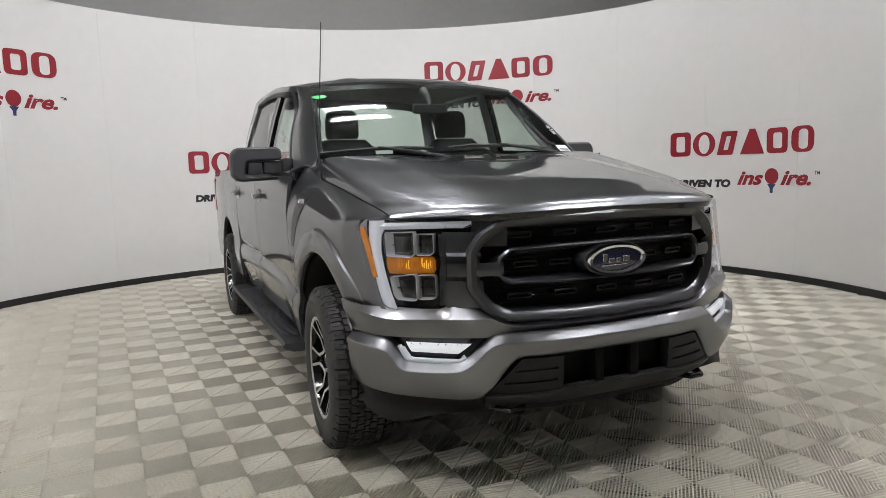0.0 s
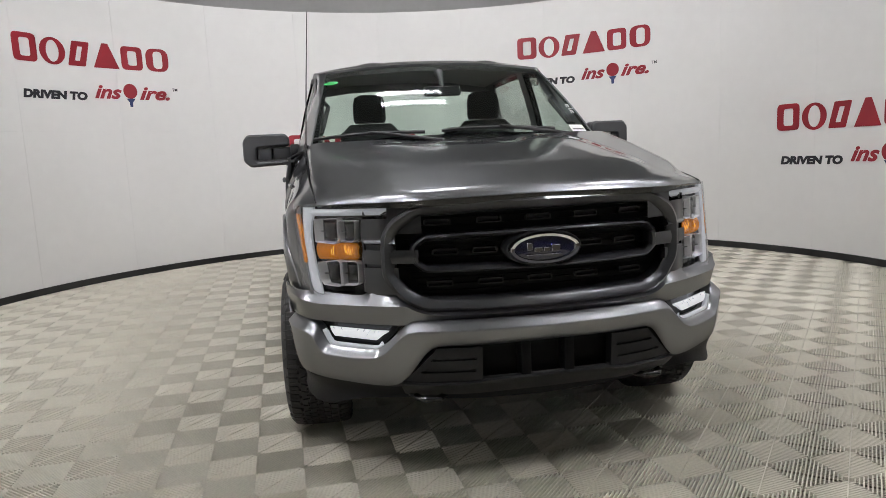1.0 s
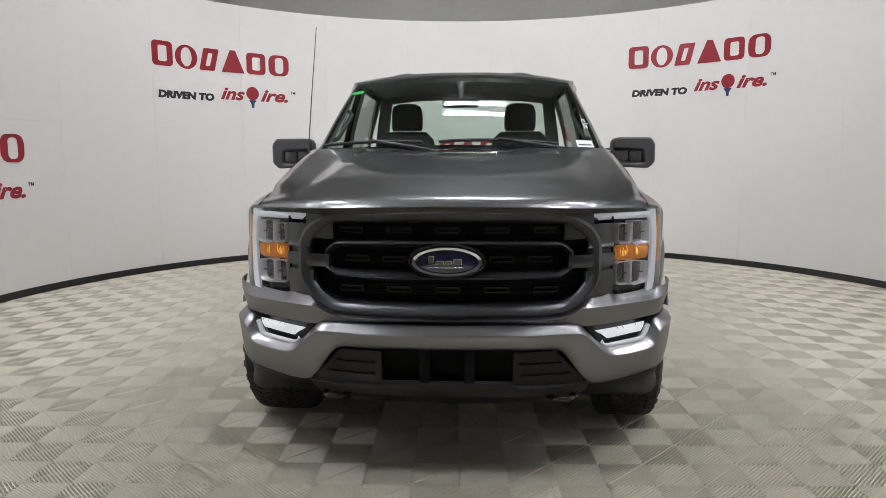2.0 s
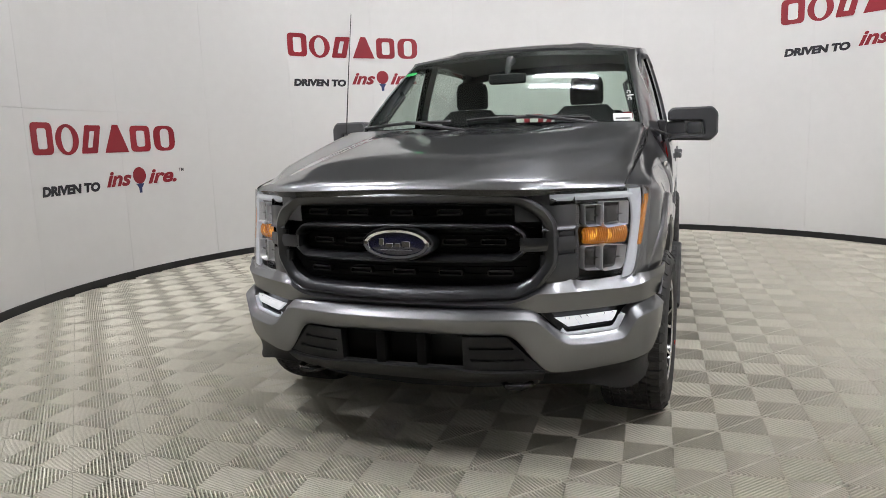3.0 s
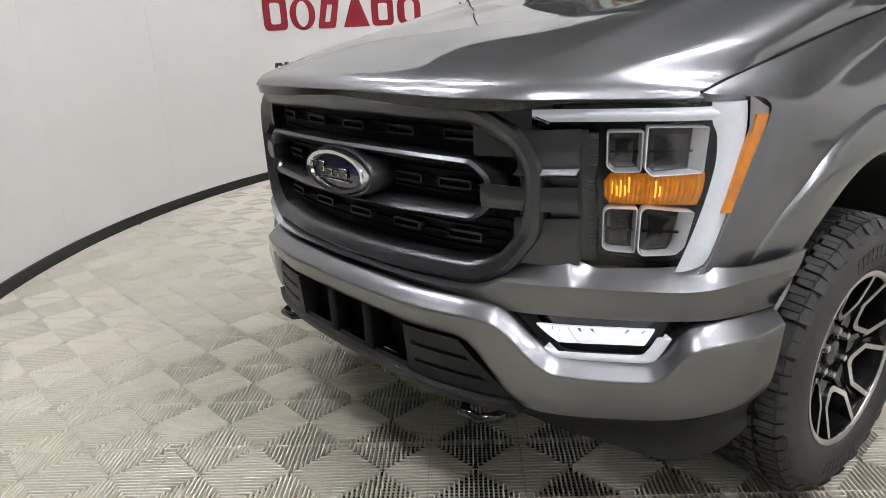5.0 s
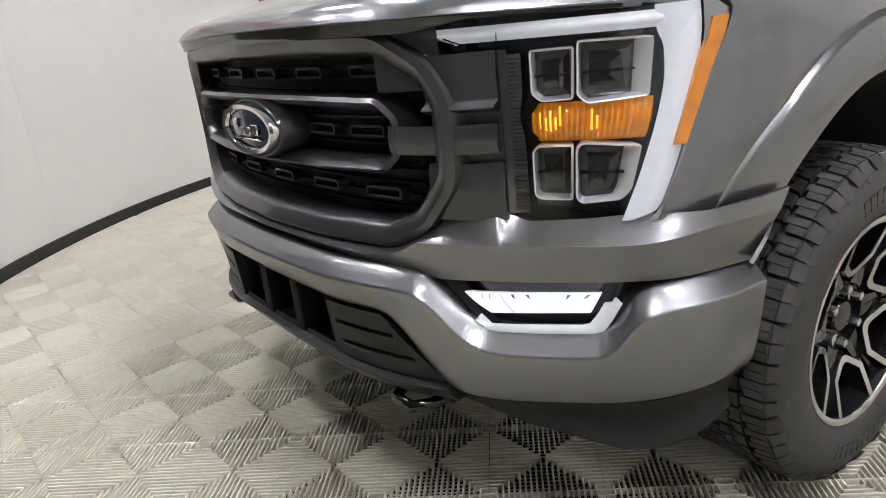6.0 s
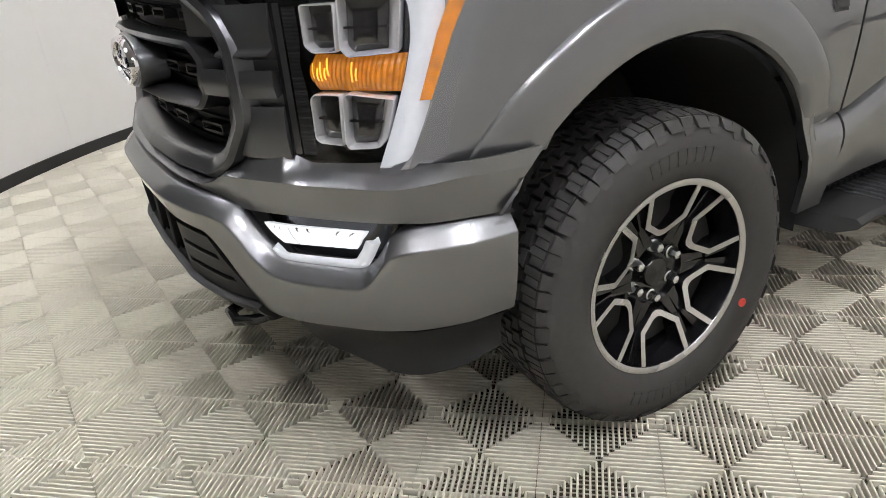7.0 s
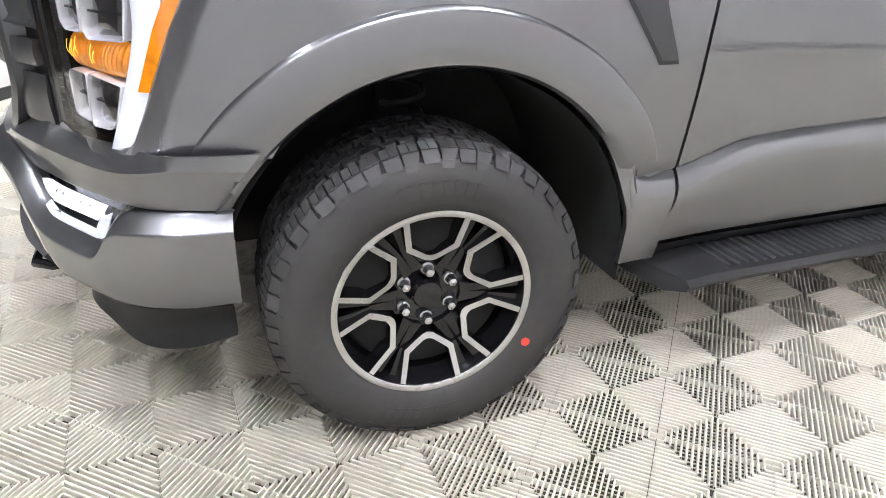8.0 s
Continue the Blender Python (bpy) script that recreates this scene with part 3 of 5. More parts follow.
for s in (1, -1):
    bm = bmesh.new()
    tube(bm, [(s * 0.66 + 0.055 * math.cos(k * 0.6), 0.02 + 0.055 * math.sin(k * 0.6), 0.62 + 0.0065 * k) for k in range(46)], 0.009, 6)
    part("coil_spring", bm, BLACK, truck)

# ---- hood ----
HOOD_F = Plan([(0, -0.975), (0.30, -0.968), (0.48, -0.945), (0.58, -0.905), (0.66, -0.845), (0.74, -0.765), (0.82, -0.69), (0.882, -0.63)])
RISE = pc([0, 0.012, 0.03, 0.06, 1.45], [0.0, 0.014, 0.024, 0.031, 0.275])
COWL_Y = lambda x: 0.455 - 0.12 * (abs(x) / 0.9) ** 2.2


def hood_top(x, y, yf, yr):
    """Upper face of the hood, without its rounded flanks."""
    ax = abs(x)
    d = max(0.0, y - yf)
    t = min(1.0, d / (yr - yf))
    f0 = 1.201 - 0.022 * (ax / 0.882) ** 2
    lip = 0.031 * (1 - math.exp(-d / 0.018)) * (1 - 0.6 * (ax / 0.882) ** 4)
    rear = 1.466 - 0.006 * (ax / 0.9) ** 2
    z = f0 + lip + (rear - f0 - lip) * (1.14 * t - 0.14 * t * t)
    xr = 0.60 - 0.07 * t
    plateau = 0.013 * smooth(xr + 0.10, xr - 0.03, ax) * smooth(0.02, 0.30, t) * smooth(1.0, 0.7, t)
    dish = 0.012 * smooth(0.46, 0.22, ax) * smooth(0.25, 0.9, t)
    return z + plateau - dish


def hood_pt(u, v):
    a, k = abs(u), (1 if u >= 0 else -1)
    xf, yf = HOOD_F.at(a)
    yr = COWL_Y(0.905 * a)
    y = yf + (yr - yf) * v
    seam = SEAM_X(max(y, -0.63)) - 0.006 * smooth(0.9, 1.0, a)
    sh = seam - 0.14
    if a < 0.72:
        x, c = sh * a / 0.72, 1.0
    else:
        th = (a - 0.72) / 0.28 * math.pi / 2
        x, c = sh + 0.14 * math.sin(th) ** 0.5, max(0.0, math.cos(th)) ** 0.5
    x = xf + (x - xf) * smooth(0.0, 0.35, v)
    z = hood_top(x, y, yf, yr)
    zs = SEAM_Z(max(y, -0.63))
    z -= max(0.0, z - zs) * (1 - c) * smooth(0.0, 0.12, v)
    return Vector((k * x, y, z))


bm = bmesh.new()
sheet(bm, hood_pt, lin(-1, -0.72, 20)[:-1] + lin(-0.72, 0.72, 61) + lin(0.72, 1, 20)[1:], [0, 0.006, 0.014, 0.025, 0.04, 0.07] + lin(0.1, 1, 34), ref=(0, 0, 0.2), rim=0.02)
hood = part("hood", bm, PAINT, truck, recalc=False, angle=50)
bm = bmesh.new()
sheet(bm, lambda u, v: (lambda q: (q[0], q[1], 1.203 - 0.022 * abs(u) ** 2 - (0.030 - 0.018 * smooth(0.6, 0.75, abs(u))) * v))(HOOD_F.at(u * 0.97, 0.003 + 0.006 * v)), lin(-1, 1, 51), (0, 1), ref=(0, 0, 1.2))
part("hood_edge_trim", bm, GLOSSBLACK, hood, recalc=False)
for s in (1, -1):
    # Black strips and a thin bar laid in the hood gap as its shade.
    bm = bmesh.new()
    sheet(bm, lambda u, v: (s * (SEAM_X(-0.62 + 0.98 * u) - 0.004 - 0.012 * abs(v)), -0.62 + 0.98 * u, SEAM_Z(-0.62 + 0.98 * u) - 0.012 + 0.006 * v), lin(0, 1, 20), (-1, 0, 1))
    sheet(bm, lambda u, v: (s * (0.905 - 0.02 * v), 0.325 + 0.04 * u, 1.325 + 0.115 * v), (0, 1), lin(0, 1, 6))
    tube(bm, [(s * (SEAM_X(y) - 0.0028), y, SEAM_Z(y) + 0.001) for y in lin(-0.632, 0.330, 24)] + [(s * 0.9065, 0.338, 1.352), (s * 0.900, 0.339, 1.40), (s * 0.891, 0.339, 1.449)], 0.0036, 6)
    part("hood_gap_shade", bm, MESHBLACK, hood, recalc=False)
# cowl
bm = bmesh.new()
sheet(bm, lambda u, v: (u * 0.86, COWL_Y(u * 0.905) - 0.02 + 0.22 * v, 1.425 - 0.05 * abs(u) ** 4 + 0.02 * v), lin(-1, 1, 31), lin(0, 1, 4), ref=(0, 0.5, 0))
cowl = part("cowl_panel", bm, BLACK, truck, recalc=False)
for k in range(26):
    bm = bmesh.new()
    x = -0.78 + 1.56 * k / 25
    y = COWL_Y(x) + 0.03
    box(bm, x - 0.022, x + 0.022, y - 0.012, y + 0.012, 1.418, 1.43, 0.003, 1)
    part("cowl_rib", bm, BLACK, cowl)

# ---- cab ----
WS_B = lambda u: Vector((0.885 * u, 0.555 - 0.15 * (1 - abs(u) ** 2.2), 1.462 - 0.02 * abs(u)))
WS_T = lambda u: Vector((0.745 * u, 1.245 - 0.075 * (1 - abs(u) ** 2.2), 1.942 + 0.036 * (1 - u * u)))


def ws_pt(u, v, off=0.0):
    a, b = WS_B(u), WS_T(u)
    p = a.lerp(b, v)
    n = Vector((0, -0.56, 0.83))
    return p + n * (0.02 * math.sin(math.pi * min(max(v, 0), 1)) + off)


bm = bmesh.new()
sheet(bm, lambda u, v: ws_pt(u, v), lin(-0.985, 0.985, 33), lin(0, 0.985, 13))
screen = part("windscreen", bm, SCREEN, truck, "clear green-tinted windscreen", recalc=False)
screen.visible_shadow = False
bm = bmesh.new()
sheet(bm, lambda u, v: ws_pt(u, 0.90 + 0.085 * v - 0.02 * (1 - smooth(0.0, 0.12, abs(u))), -0.004), lin(-0.985, 0.985, 41), (0, 1))
for sg in (1, -1):
    sheet(bm, lambda u, v: ws_pt(sg * (0.95 + 0.036 * u), v, -0.004), (0, 1), lin(0, 0.985, 13))
sheet(bm, lambda u, v: ws_pt(u, 0.045 * v, -0.004), lin(-0.985, 0.985, 31), (0, 1))
part("dark_band", bm, GLOSSBLACK, screen, "black printed border", recalc=False)

ROOF_Y1 = 2.93


def roof_pt(u, v):
    f = WS_T(u) + Vector((0, 0, 0.006))
    w = 0.748 + 0.066 * smooth(0.0, 0.16, v)
    y = f.y + (ROOF_Y1 - f.y) * v
    crown = 0.062 * (1 - abs(u) ** 2.5)
    z = 1.945 + crown + 0.058 * math.sin(math.pi * min(1, v * 0.55 + 0.04)) - 0.035 * v ** 2
    z = f.z + (z + 0.034 * smooth(0.0, 0.5, v) - f.z) * smooth(0, 0.12, v)
    z += 0.008 * smooth(0.42, 0.5, abs(u)) * smooth(0.64, 0.56, abs(u)) * smooth(0.02, 0.1, v)
    return Vector((w * u, y, z))


bm = bmesh.new()
sheet(bm, roof_pt, lin(-1, 1, 49), [0, 0.015, 0.04, 0.08] + lin(0.12, 1, 18), ref=(0, 2, 1.0), rim=0.015)
part("roof", bm, PAINT, truck, recalc=False)


def side_line(y, w):
    """A point of the cab's side above the belt: w = 0 at the belt, 1 at the roof."""
    v = (y - 1.235) / (ROOF_Y1 - 1.235)
    rp = roof_pt(1.0, min(max(v, 0), 1))
    b = Vector((side_x(y, 1.40) - 0.05, y, 1.385))
    p = b.lerp(rp, w)
    return p + Vector((0.014 * math.sin(math.pi * w), 0, 0))


def win_front(w):
    return 0.80 + (1.41 - 0.80) * max(w, 0.0) ** 1.05


def win_rear(w):
    return 2.86 - 0.18 * max(w, 0.0) ** 1.3


for s in (1, -1):
    def S(y, w, inset=0.0):
        p = side_line(y, w)
        return Vector((s * (p.x - inset), p.y, p.z))
    # pillar beside the windscreen
    bm = bmesh.new()

    def apil(u, v):
        a = ws_pt(0.99, v)
        b = side_line(win_front(min(1, v * 0.97)), v * 0.97)
        b = Vector((b.x, b.y - 0.03, b.z))
        p = a.lerp(b, u)
        out = 0.008 * math.sin(math.pi * u)
        return (s * (p.x + out), p.y - out * 0.5, p.z + 0.004)
    sheet(bm, apil, lin(0, 1, 8), lin(-0.02, 1.0, 14), rim=0.02)
    part("windscreen_pillar", bm, PAINT, truck, recalc=False)
    # fender top behind the hood, below the pillar
    bm = bmesh.new()

    def scut(u, v):
        y = 0.343 + 0.314 * min(1.0, u / 0.6)
        k = max(0.0, (u - 0.6) / 0.4)
        a = Vector((SEAM_X(y) + 0.002, y, SEAM_Z(y) - 0.002)).lerp(Vector((1.018, 0.80, 1.365)), k)
        e = min(1.0, u / 0.35)
        b = Vector((0.892, 0.343, 1.448)).lerp(Vector((0.880, 0.556, 1.445)), e).lerp(Vector((1.006, 0.775, 1.392)), max(0.0, (u - 0.35) / 0.65))
        p = a.lerp(b, v)
        return (s * (p.x + 0.006 * math.sin(math.pi * v) * (1 - 0.6 * k)), p.y, p.z)
    sheet(bm, scut, lin(0, 1, 21), lin(0, 1, 8), rim=0.012)
    part("scuttle_side", bm, PAINT, truck, recalc=False)
    # roof rail above the windows, door frames
    bm = bmesh.new()
    sheet(bm, lambda u, v: S(1.22 + (ROOF_Y1 - 1.22) * u, 0.93 + 0.07 * v), lin(0, 1, 24), lin(0, 1, 4), rim=0.015)
    part("roof_rail", bm, PAINT, truck, recalc=False)
    for nm, ya, yb in (("front", lambda w: 1.72 - 0.035 * w, lambda w: 1.775 - 0.035 * w), ("rear", lambda w: 1.80 - 0.035 * w, lambda w: 1.86 - 0.035 * w)):
        bm = bmesh.new()
        sheet(bm, lambda u, v: S(ya(v) + (yb(v) - ya(v)) * u, v * 0.94, 0.004), (0, 0.5, 1), lin(0, 1, 12), rim=0.03)
        part("door_pillar", bm, GLOSSBLACK if nm == "front" else PAINT, truck, recalc=False)
    bm = bmesh.new()
    sheet(bm, lambda u, v: S(win_rear(v) + (ROOF_Y1 + 0.03 - win_rear(v)) * u, v * 0.95), lin(0, 1, 6), lin(0, 1, 12), rim=0.02)
    part("rear_pillar", bm, PAINT, truck, recalc=False)
    # door frame in front of and over the glass
    for nm, f0, f1 in (("window_frame", lambda w: win_front(w) - 0.028, lambda w: win_front(w) + 0.02),):
        bm = bmesh.new()
        sheet(bm, lambda u, v: S(f0(v) + (f1(v) - f0(v)) * u, -0.08 + v * 1.02, -0.003), (0, 0.5, 1), lin(0, 1, 14), rim=0.02)
        part(nm, bm, PAINT, truck, recalc=False)
    bm = bmesh.new()
    sheet(bm, lambda u, v: S(1.37 + (2.70 - 1.37) * u, 0.885 + 0.05 * v, -0.002), lin(0, 1, 16), (0, 1), rim=0.02)
    part("window_frame", bm, BLACK, truck, recalc=False)
    for ya, yb, g in ((lambda w: win_front(w) + 0.01, lambda w: 1.74 - 0.035 * w, SIDEGLASS), (lambda w: 1.84 - 0.035 * w, lambda w: win_rear(w) + 0.02, DARKGLASS)):
        bm = bmesh.new()
        sheet(bm, lambda u, v: S(ya(v) + (yb(v) - ya(v)) * u, -0.09 + 1.02 * v, 0.018), lin(0, 1, 8), lin(0, 1, 10))
        gl = part("side_window", bm, g, truck, recalc=False)
        gl.visible_shadow = False

# back of the cab with its window
bm = bmesh.new()


def back_pt(u, v):
    top = roof_pt(max(-1, min(1, u)), 1.0)
    low = Vector((0.96 * u, 2.86, 0.85))
    p = low.lerp(top, v)
    return p


for u0, u1, v0, v1 in ((-1, -0.86, 0, 1), (0.86, 1, 0, 1), (-0.86, 0.86, 0, 0.46), (-0.86, 0.86, 0.92, 1)):
    sheet(bm, lambda u, v: back_pt(u0 + (u1 - u0) * u, v0 + (v1 - v0) * v), lin(0, 1, 8), lin(0, 1, 6))
part("cab_back", bm, PAINT, truck, recalc=False)
bm = bmesh.new()
sheet(bm, lambda u, v: back_pt(-0.86 + 1.72 * u, 0.46 + 0.46 * v) - Vector((0, 0.01, 0)), lin(0, 1, 8), lin(0, 1, 4))
rw = part("rear_window", bm, SCREEN, truck, recalc=False)
rw.visible_shadow = False

# ---- front fascia and bumper ----
cap_s = FASCIA.of
FAS_TOP = pc([0, cap_s(0.44), cap_s(0.52), cap_s(0.575), cap_s(0.615), cap_s(0.685), cap_s(0.705), cap_s(0.75), cap_s(0.95), 1.0], [0.742, 0.748, 0.766, 0.800, 0.818, 0.828, 0.824, 0.803, 0.816, 0.826])


FAS_LOW = pc([0, cap_s(0.35), cap_s(0.50), cap_s(0.60), cap_s(0.95), 1.0], [0.708, 0.704, 0.694, 0.688, 0.694, 0.702])


def fas_pt(u, v):
    """An upright face with a crisp upper edge, and above it a shelf that leans back to the lamps and the grille."""
    a = abs(u)
    zt, zb = FAS_TOP(a), FAS_LOW(a)
    side = smooth(cap_s(0.90), cap_s(1.0), a)
    zc = min(0.770 + 0.02 * side, zt - 0.016)
    if v <= 0.5:
        t = v / 0.5
        z, ins = zb + (zc - zb) * t, 0.020 * (1 - t)
    else:
        t = (v - 0.5) / 0.5
        back = (0.052 - 0.014 * smooth(cap_s(0.58), cap_s(0.66), a) * smooth(cap_s(0.72), cap_s(0.70), a)) * (1 - side)
        z = zc + (zt - zc) * t
        ins = back * t
    x, y = FASCIA.at(u, ins - 0.004 * a)
    y -= 0.13 * smooth(0.92, 1.0, a) * (zt - z) / (zt - zb)
    return (x, y, z)


bm = bmesh.new()
sheet(bm, fas_pt, sorted(lin(-0.975, 0.975, 121) + [e * cap_s(q) for e in (1, -1) for q in (0.696, 0.700, 0.704, 0.707, 0.710, 0.713)]), [0, 0.03, 0.12, 0.25, 0.38, 0.46, 0.49, 0.5, 0.52, 0.56, 0.66, 0.78, 0.9, 1.0], rim=0.008)
part("front_fascia", bm, PAINT, truck, recalc=False, angle=32)

bs = BUMPER.of
B_TOP = pc([0, bs(0.50), bs(0.555), bs(0.585), bs(0.650), bs(0.668), bs(0.70), bs(0.75), bs(0.885), bs(0.905), bs(0.938), bs(0.955), bs(0.985), 1.0],
           [0.700, 0.704, 0.697, 0.678, 0.614, 0.602, 0.590, 0.587, 0.596, 0.614, 0.668, 0.678, 0.684, 0.690])
B_LOW = pc([0, bs(0.44), bs(0.47), bs(0.60), bs(0.625), bs(0.66), bs(0.93), 1.0], [0.604, 0.604, 0.598, 0.456, 0.442, 0.438, 0.456, 0.472])
B_EDGE_Z = pc([0, 0.10, 0.14, 0.29, 0.32, 0.36], [0.002, 0.006, 0.004, -0.025, -0.029, -0.034])
B_EDGE_IN = pc([0, 0.10, 0.14, 0.29, 0.32, 0.36], [0.085, 0.043, 0.037, 0.005, 0.001, 0.0])


def bump_pt(u, v):
    """A shelf, a flat bevel with crisp edges, and below it the tall face that tucks under."""
    a = abs(u)
    zt, zl = B_TOP(a), B_LOW(a)
    if v <= 0.36:
        z, ins = zt + B_EDGE_Z(v), B_EDGE_IN(v)
    else:
        t = (v - 0.36) / 0.64
        z = zt - 0.034 + (zl - zt + 0.034) * t
        ins = 0.018 * t + 0.012 * t ** 5
    x, y = BUMPER.at(u, ins)
    return (x, y, z)


bm = bmesh.new()
sheet(bm, bump_pt, lin(-1, 1, 181), [0, 0.06, 0.10, 0.12, 0.14, 0.19, 0.24, 0.29, 0.305, 0.32, 0.34, 0.36, 0.45, 0.55, 0.65, 0.75, 0.84, 0.9, 0.95, 0.98, 1.0], rim=0.03, ref=(0, 0.5, 0.5))
part("front_bumper", bm, PAINT, truck, recalc=False, angle=32)
bm = bmesh.new()
sheet(bm, lambda u, v: (lambda q: (q[0], q[1], 0.60 + 0.13 * v))(BUMPER.at(u, 0.075)), lin(-bs(0.60), bs(0.60), 41), (0, 1), ref=(0, 0.5, 0.5))
part("bumper_gap", bm, MESHBLACK, truck, recalc=False)
# bar under the lower opening
bm = bmesh.new()
BAR = pc([0, bs(0.27), bs(0.285), bs(0.62)], [0.462, 0.462, 0.456, 0.448])
sheet(bm, lambda u, v: (lambda q: (q[0], q[1], 0.392 * (1 - v) + BAR(abs(u)) * v))(BUMPER.at(u, 0.016 + 0.050 * (1 - v) ** 1.3 + 0.02 * smooth(0.93, 1.0, v))), lin(-bs(0.60), bs(0.60), 61), [0, 0.15, 0.3, 0.45, 0.6, 0.75, 0.88, 0.94, 1.0], rim=0.03, ref=(0, 0.5, 0.5))
part("lower_bar", bm, BLACK, truck, recalc=False)
# black valance
bm = bmesh.new()
V_LOW = pc([0, bs(0.5), bs(0.75), bs(0.94), bs(1.0), 1.0], [0.330, 0.345, 0.368, 0.328, 0.338, 0.375])
sheet(bm, lambda u, v: (lambda q: (q[0], q[1], (0.452 + 0.012 * smooth(0.80, 0.95, abs(u))) * (1 - v) + V_LOW(abs(u)) * v))(BUMPER.at(u, 0.035 + 0.02 * v + 0.015 * math.sin(math.pi * v) + 0.10 * smooth(bs(0.80), bs(0.50), abs(u)) * smooth(0.0, 0.6, v))), lin(-0.985, 0.985, 81), lin(0, 1, 7), rim=0.02, ref=(0, 0.5, 0.5))
part("valance", bm, SOFTBLACK, truck, "black plastic lower valance", recalc=False)

# lower opening: grid plate, side blades, uprights
bm = bmesh.new()
sheet(bm, lambda u, v: (lambda q: (q[0], q[1], 0.44 + 0.18 * v))(BUMPER.at(u, 0.10)), lin(-bs(0.62), bs(0.62), 31), (0, 1), ref=(0, 0.5, 0.5))
part("lower_grille", bm, MESHBLACK, truck, recalc=False)
for s in (1, -1):
    bm = bmesh.new()

    def blade(u, v, d=0.0):
        z = 0.458 + 0.140 * v
        x0, x1 = bs(0.275), bs(0.592 - 0.135 * v)
        a = x0 + (x1 - x0) * u
        groove = 0.010 * (1 if (abs(v - 0.30) < 0.04 or abs(v - 0.66) < 0.04) and 0.1 < u < 0.9 else 0)
        q = BUMPER.at(s * a, 0.024 + 0.010 * (1 - v) + groove + d)
        return (q[0], q[1], z)
    sheet(bm, blade, lin(0, 1, 21), [0, 0.1, 0.25, 0.27, 0.33, 0.35, 0.5, 0.61, 0.63, 0.69, 0.71, 0.85, 1.0], rim=0.05, ref=(0, 0.5, 0.5))
    part("intake_blade", bm, SOFTBLACK, truck, recalc=False)
for xx in (-0.092, 0.092):
    bm = bmesh.new()
    y = BUMPER.fy(bs(abs(xx)))
    box(bm, xx - 0.022, xx + 0.022, y + 0.035, y + 0.11, 0.455, 0.61, 0.008)
    part("upright", bm, MESHBLACK, truck)
# tow hooks
for s in (1, -1):
    bm = bmesh.new()
    hx = s * 0.475
    tube(bm, [(hx - 0.055, -0.80, 0.386), (hx - 0.055, -0.905, 0.386), (hx - 0.03, -0.945, 0.386), (hx + 0.03, -0.945, 0.386), (hx + 0.055, -0.905, 0.386), (hx + 0.055, -0.80, 0.386)], 0.014, 10)
    part("tow_hook", bm, GLOSSBLACK, truck)
    bm = bmesh.new()
    box(bm, hx - 0.09, hx + 0.09, -0.885, -0.80, 0.380, 0.425, 0.015)
    part("tow_hook_pocket", bm, BLACK, truck)

# fog lamps
for s in (1, -1):
    def fogp(x, z, ins):
        q = BUMPER.at(s * bs(x), ins)
        return Vector((q[0], q[1], z))
    bm = bmesh.new()
    sheet(bm, lambda u, v: fogp(0.575 + 0.395 * u, 0.555 + 0.15 * v, 0.085), lin(0, 1, 15), (0, 1))
    fog = part("fog_lamp", bm, GLOSSBLACK, truck, "lit fog lamp in a gloss black recess", recalc=False)
    # black trim between the lens and the bumper's edge
    bm = bmesh.new()
    sheet(bm, lambda u, v: fogp(0.598 + 0.080 * u + 0.030 * v, 0.688 - 0.096 * u + 0.004 * v, 0.052 + 0.01 * v), lin(0, 1, 9), (0, 1), rim=0.01)
    part("fog_trim", bm, SOFTBLACK, fog, recalc=False)

    def lens(u, v):
        """The slanted lens: its upper edge is longer than the lower one."""
        x0, x1 = 0.697 - 0.052 * v, 0.866 + 0.019 * v
        return (x0 + (x1 - x0) * u, 0.625 + 0.010 * u + 0.041 * v)
    bm = bmesh.new()
    sheet(bm, lambda u, v: fogp(*lens(u, v), 0.046 - 0.004 * math.sin(math.pi * v)), lin(0, 1, 29), lin(0, 1, 6), rim=0.02)
    part("fog_lens", bm, FOGLIT, fog, recalc=False, angle=25)
    for u0 in (0.13, 0.19, 0.285, 0.40, 0.52, 0.76, 0.88):
        bm = bmesh.new()
        sheet(bm, lambda u, v: fogp(*lens(u0 + (0.006 + 0.02 * (u0 > 0.3) * v) * u + 0.03 * math.sin(9 * u0) * v, (0.0 if u0 == 0.285 else 0.74) + (0.99 if u0 == 0.285 else 0.25) * v), 0.0405 - 0.0042 * math.sin(math.pi * v)), (0, 1), lin(0, 1, 7))
        part("reflector_gap", bm, MARKERGREY, fog, recalc=False)
    bm = bmesh.new()
    L_OUT = [(0.664, 0.608), (0.688, 0.583), (0.780, 0.587), (0.872, 0.591), (0.886, 0.598), (0.902, 0.625), (0.917, 0.657)]
    L_INN = [(0.672, 0.611), (0.693, 0.605), (0.780, 0.609), (0.854, 0.613), (0.865, 0.617), (0.878, 0.637), (0.889, 0.660)]

    def lshape(u, v):
        k = min(int(u * 6), 5)
        t = u * 6 - k
        a = [L_OUT[k][q] + (L_OUT[k + 1][q] - L_OUT[k][q]) * t for q in (0, 1)]
        b = [L_INN[k][q] + (L_INN[k + 1][q] - L_INN[k][q]) * t for q in (0, 1)]
        return fogp(a[0] + (b[0] - a[0]) * v, a[1] + (b[1] - a[1]) * v, 0.040 - 0.007 * math.sin(math.pi * v))
    sheet(bm, lshape, lin(0, 1, 37), (0, 0.15, 0.35, 0.65, 0.85, 1), rim=0.02)
    part("fog_light_guide", bm, DRL, fog, recalc=False)

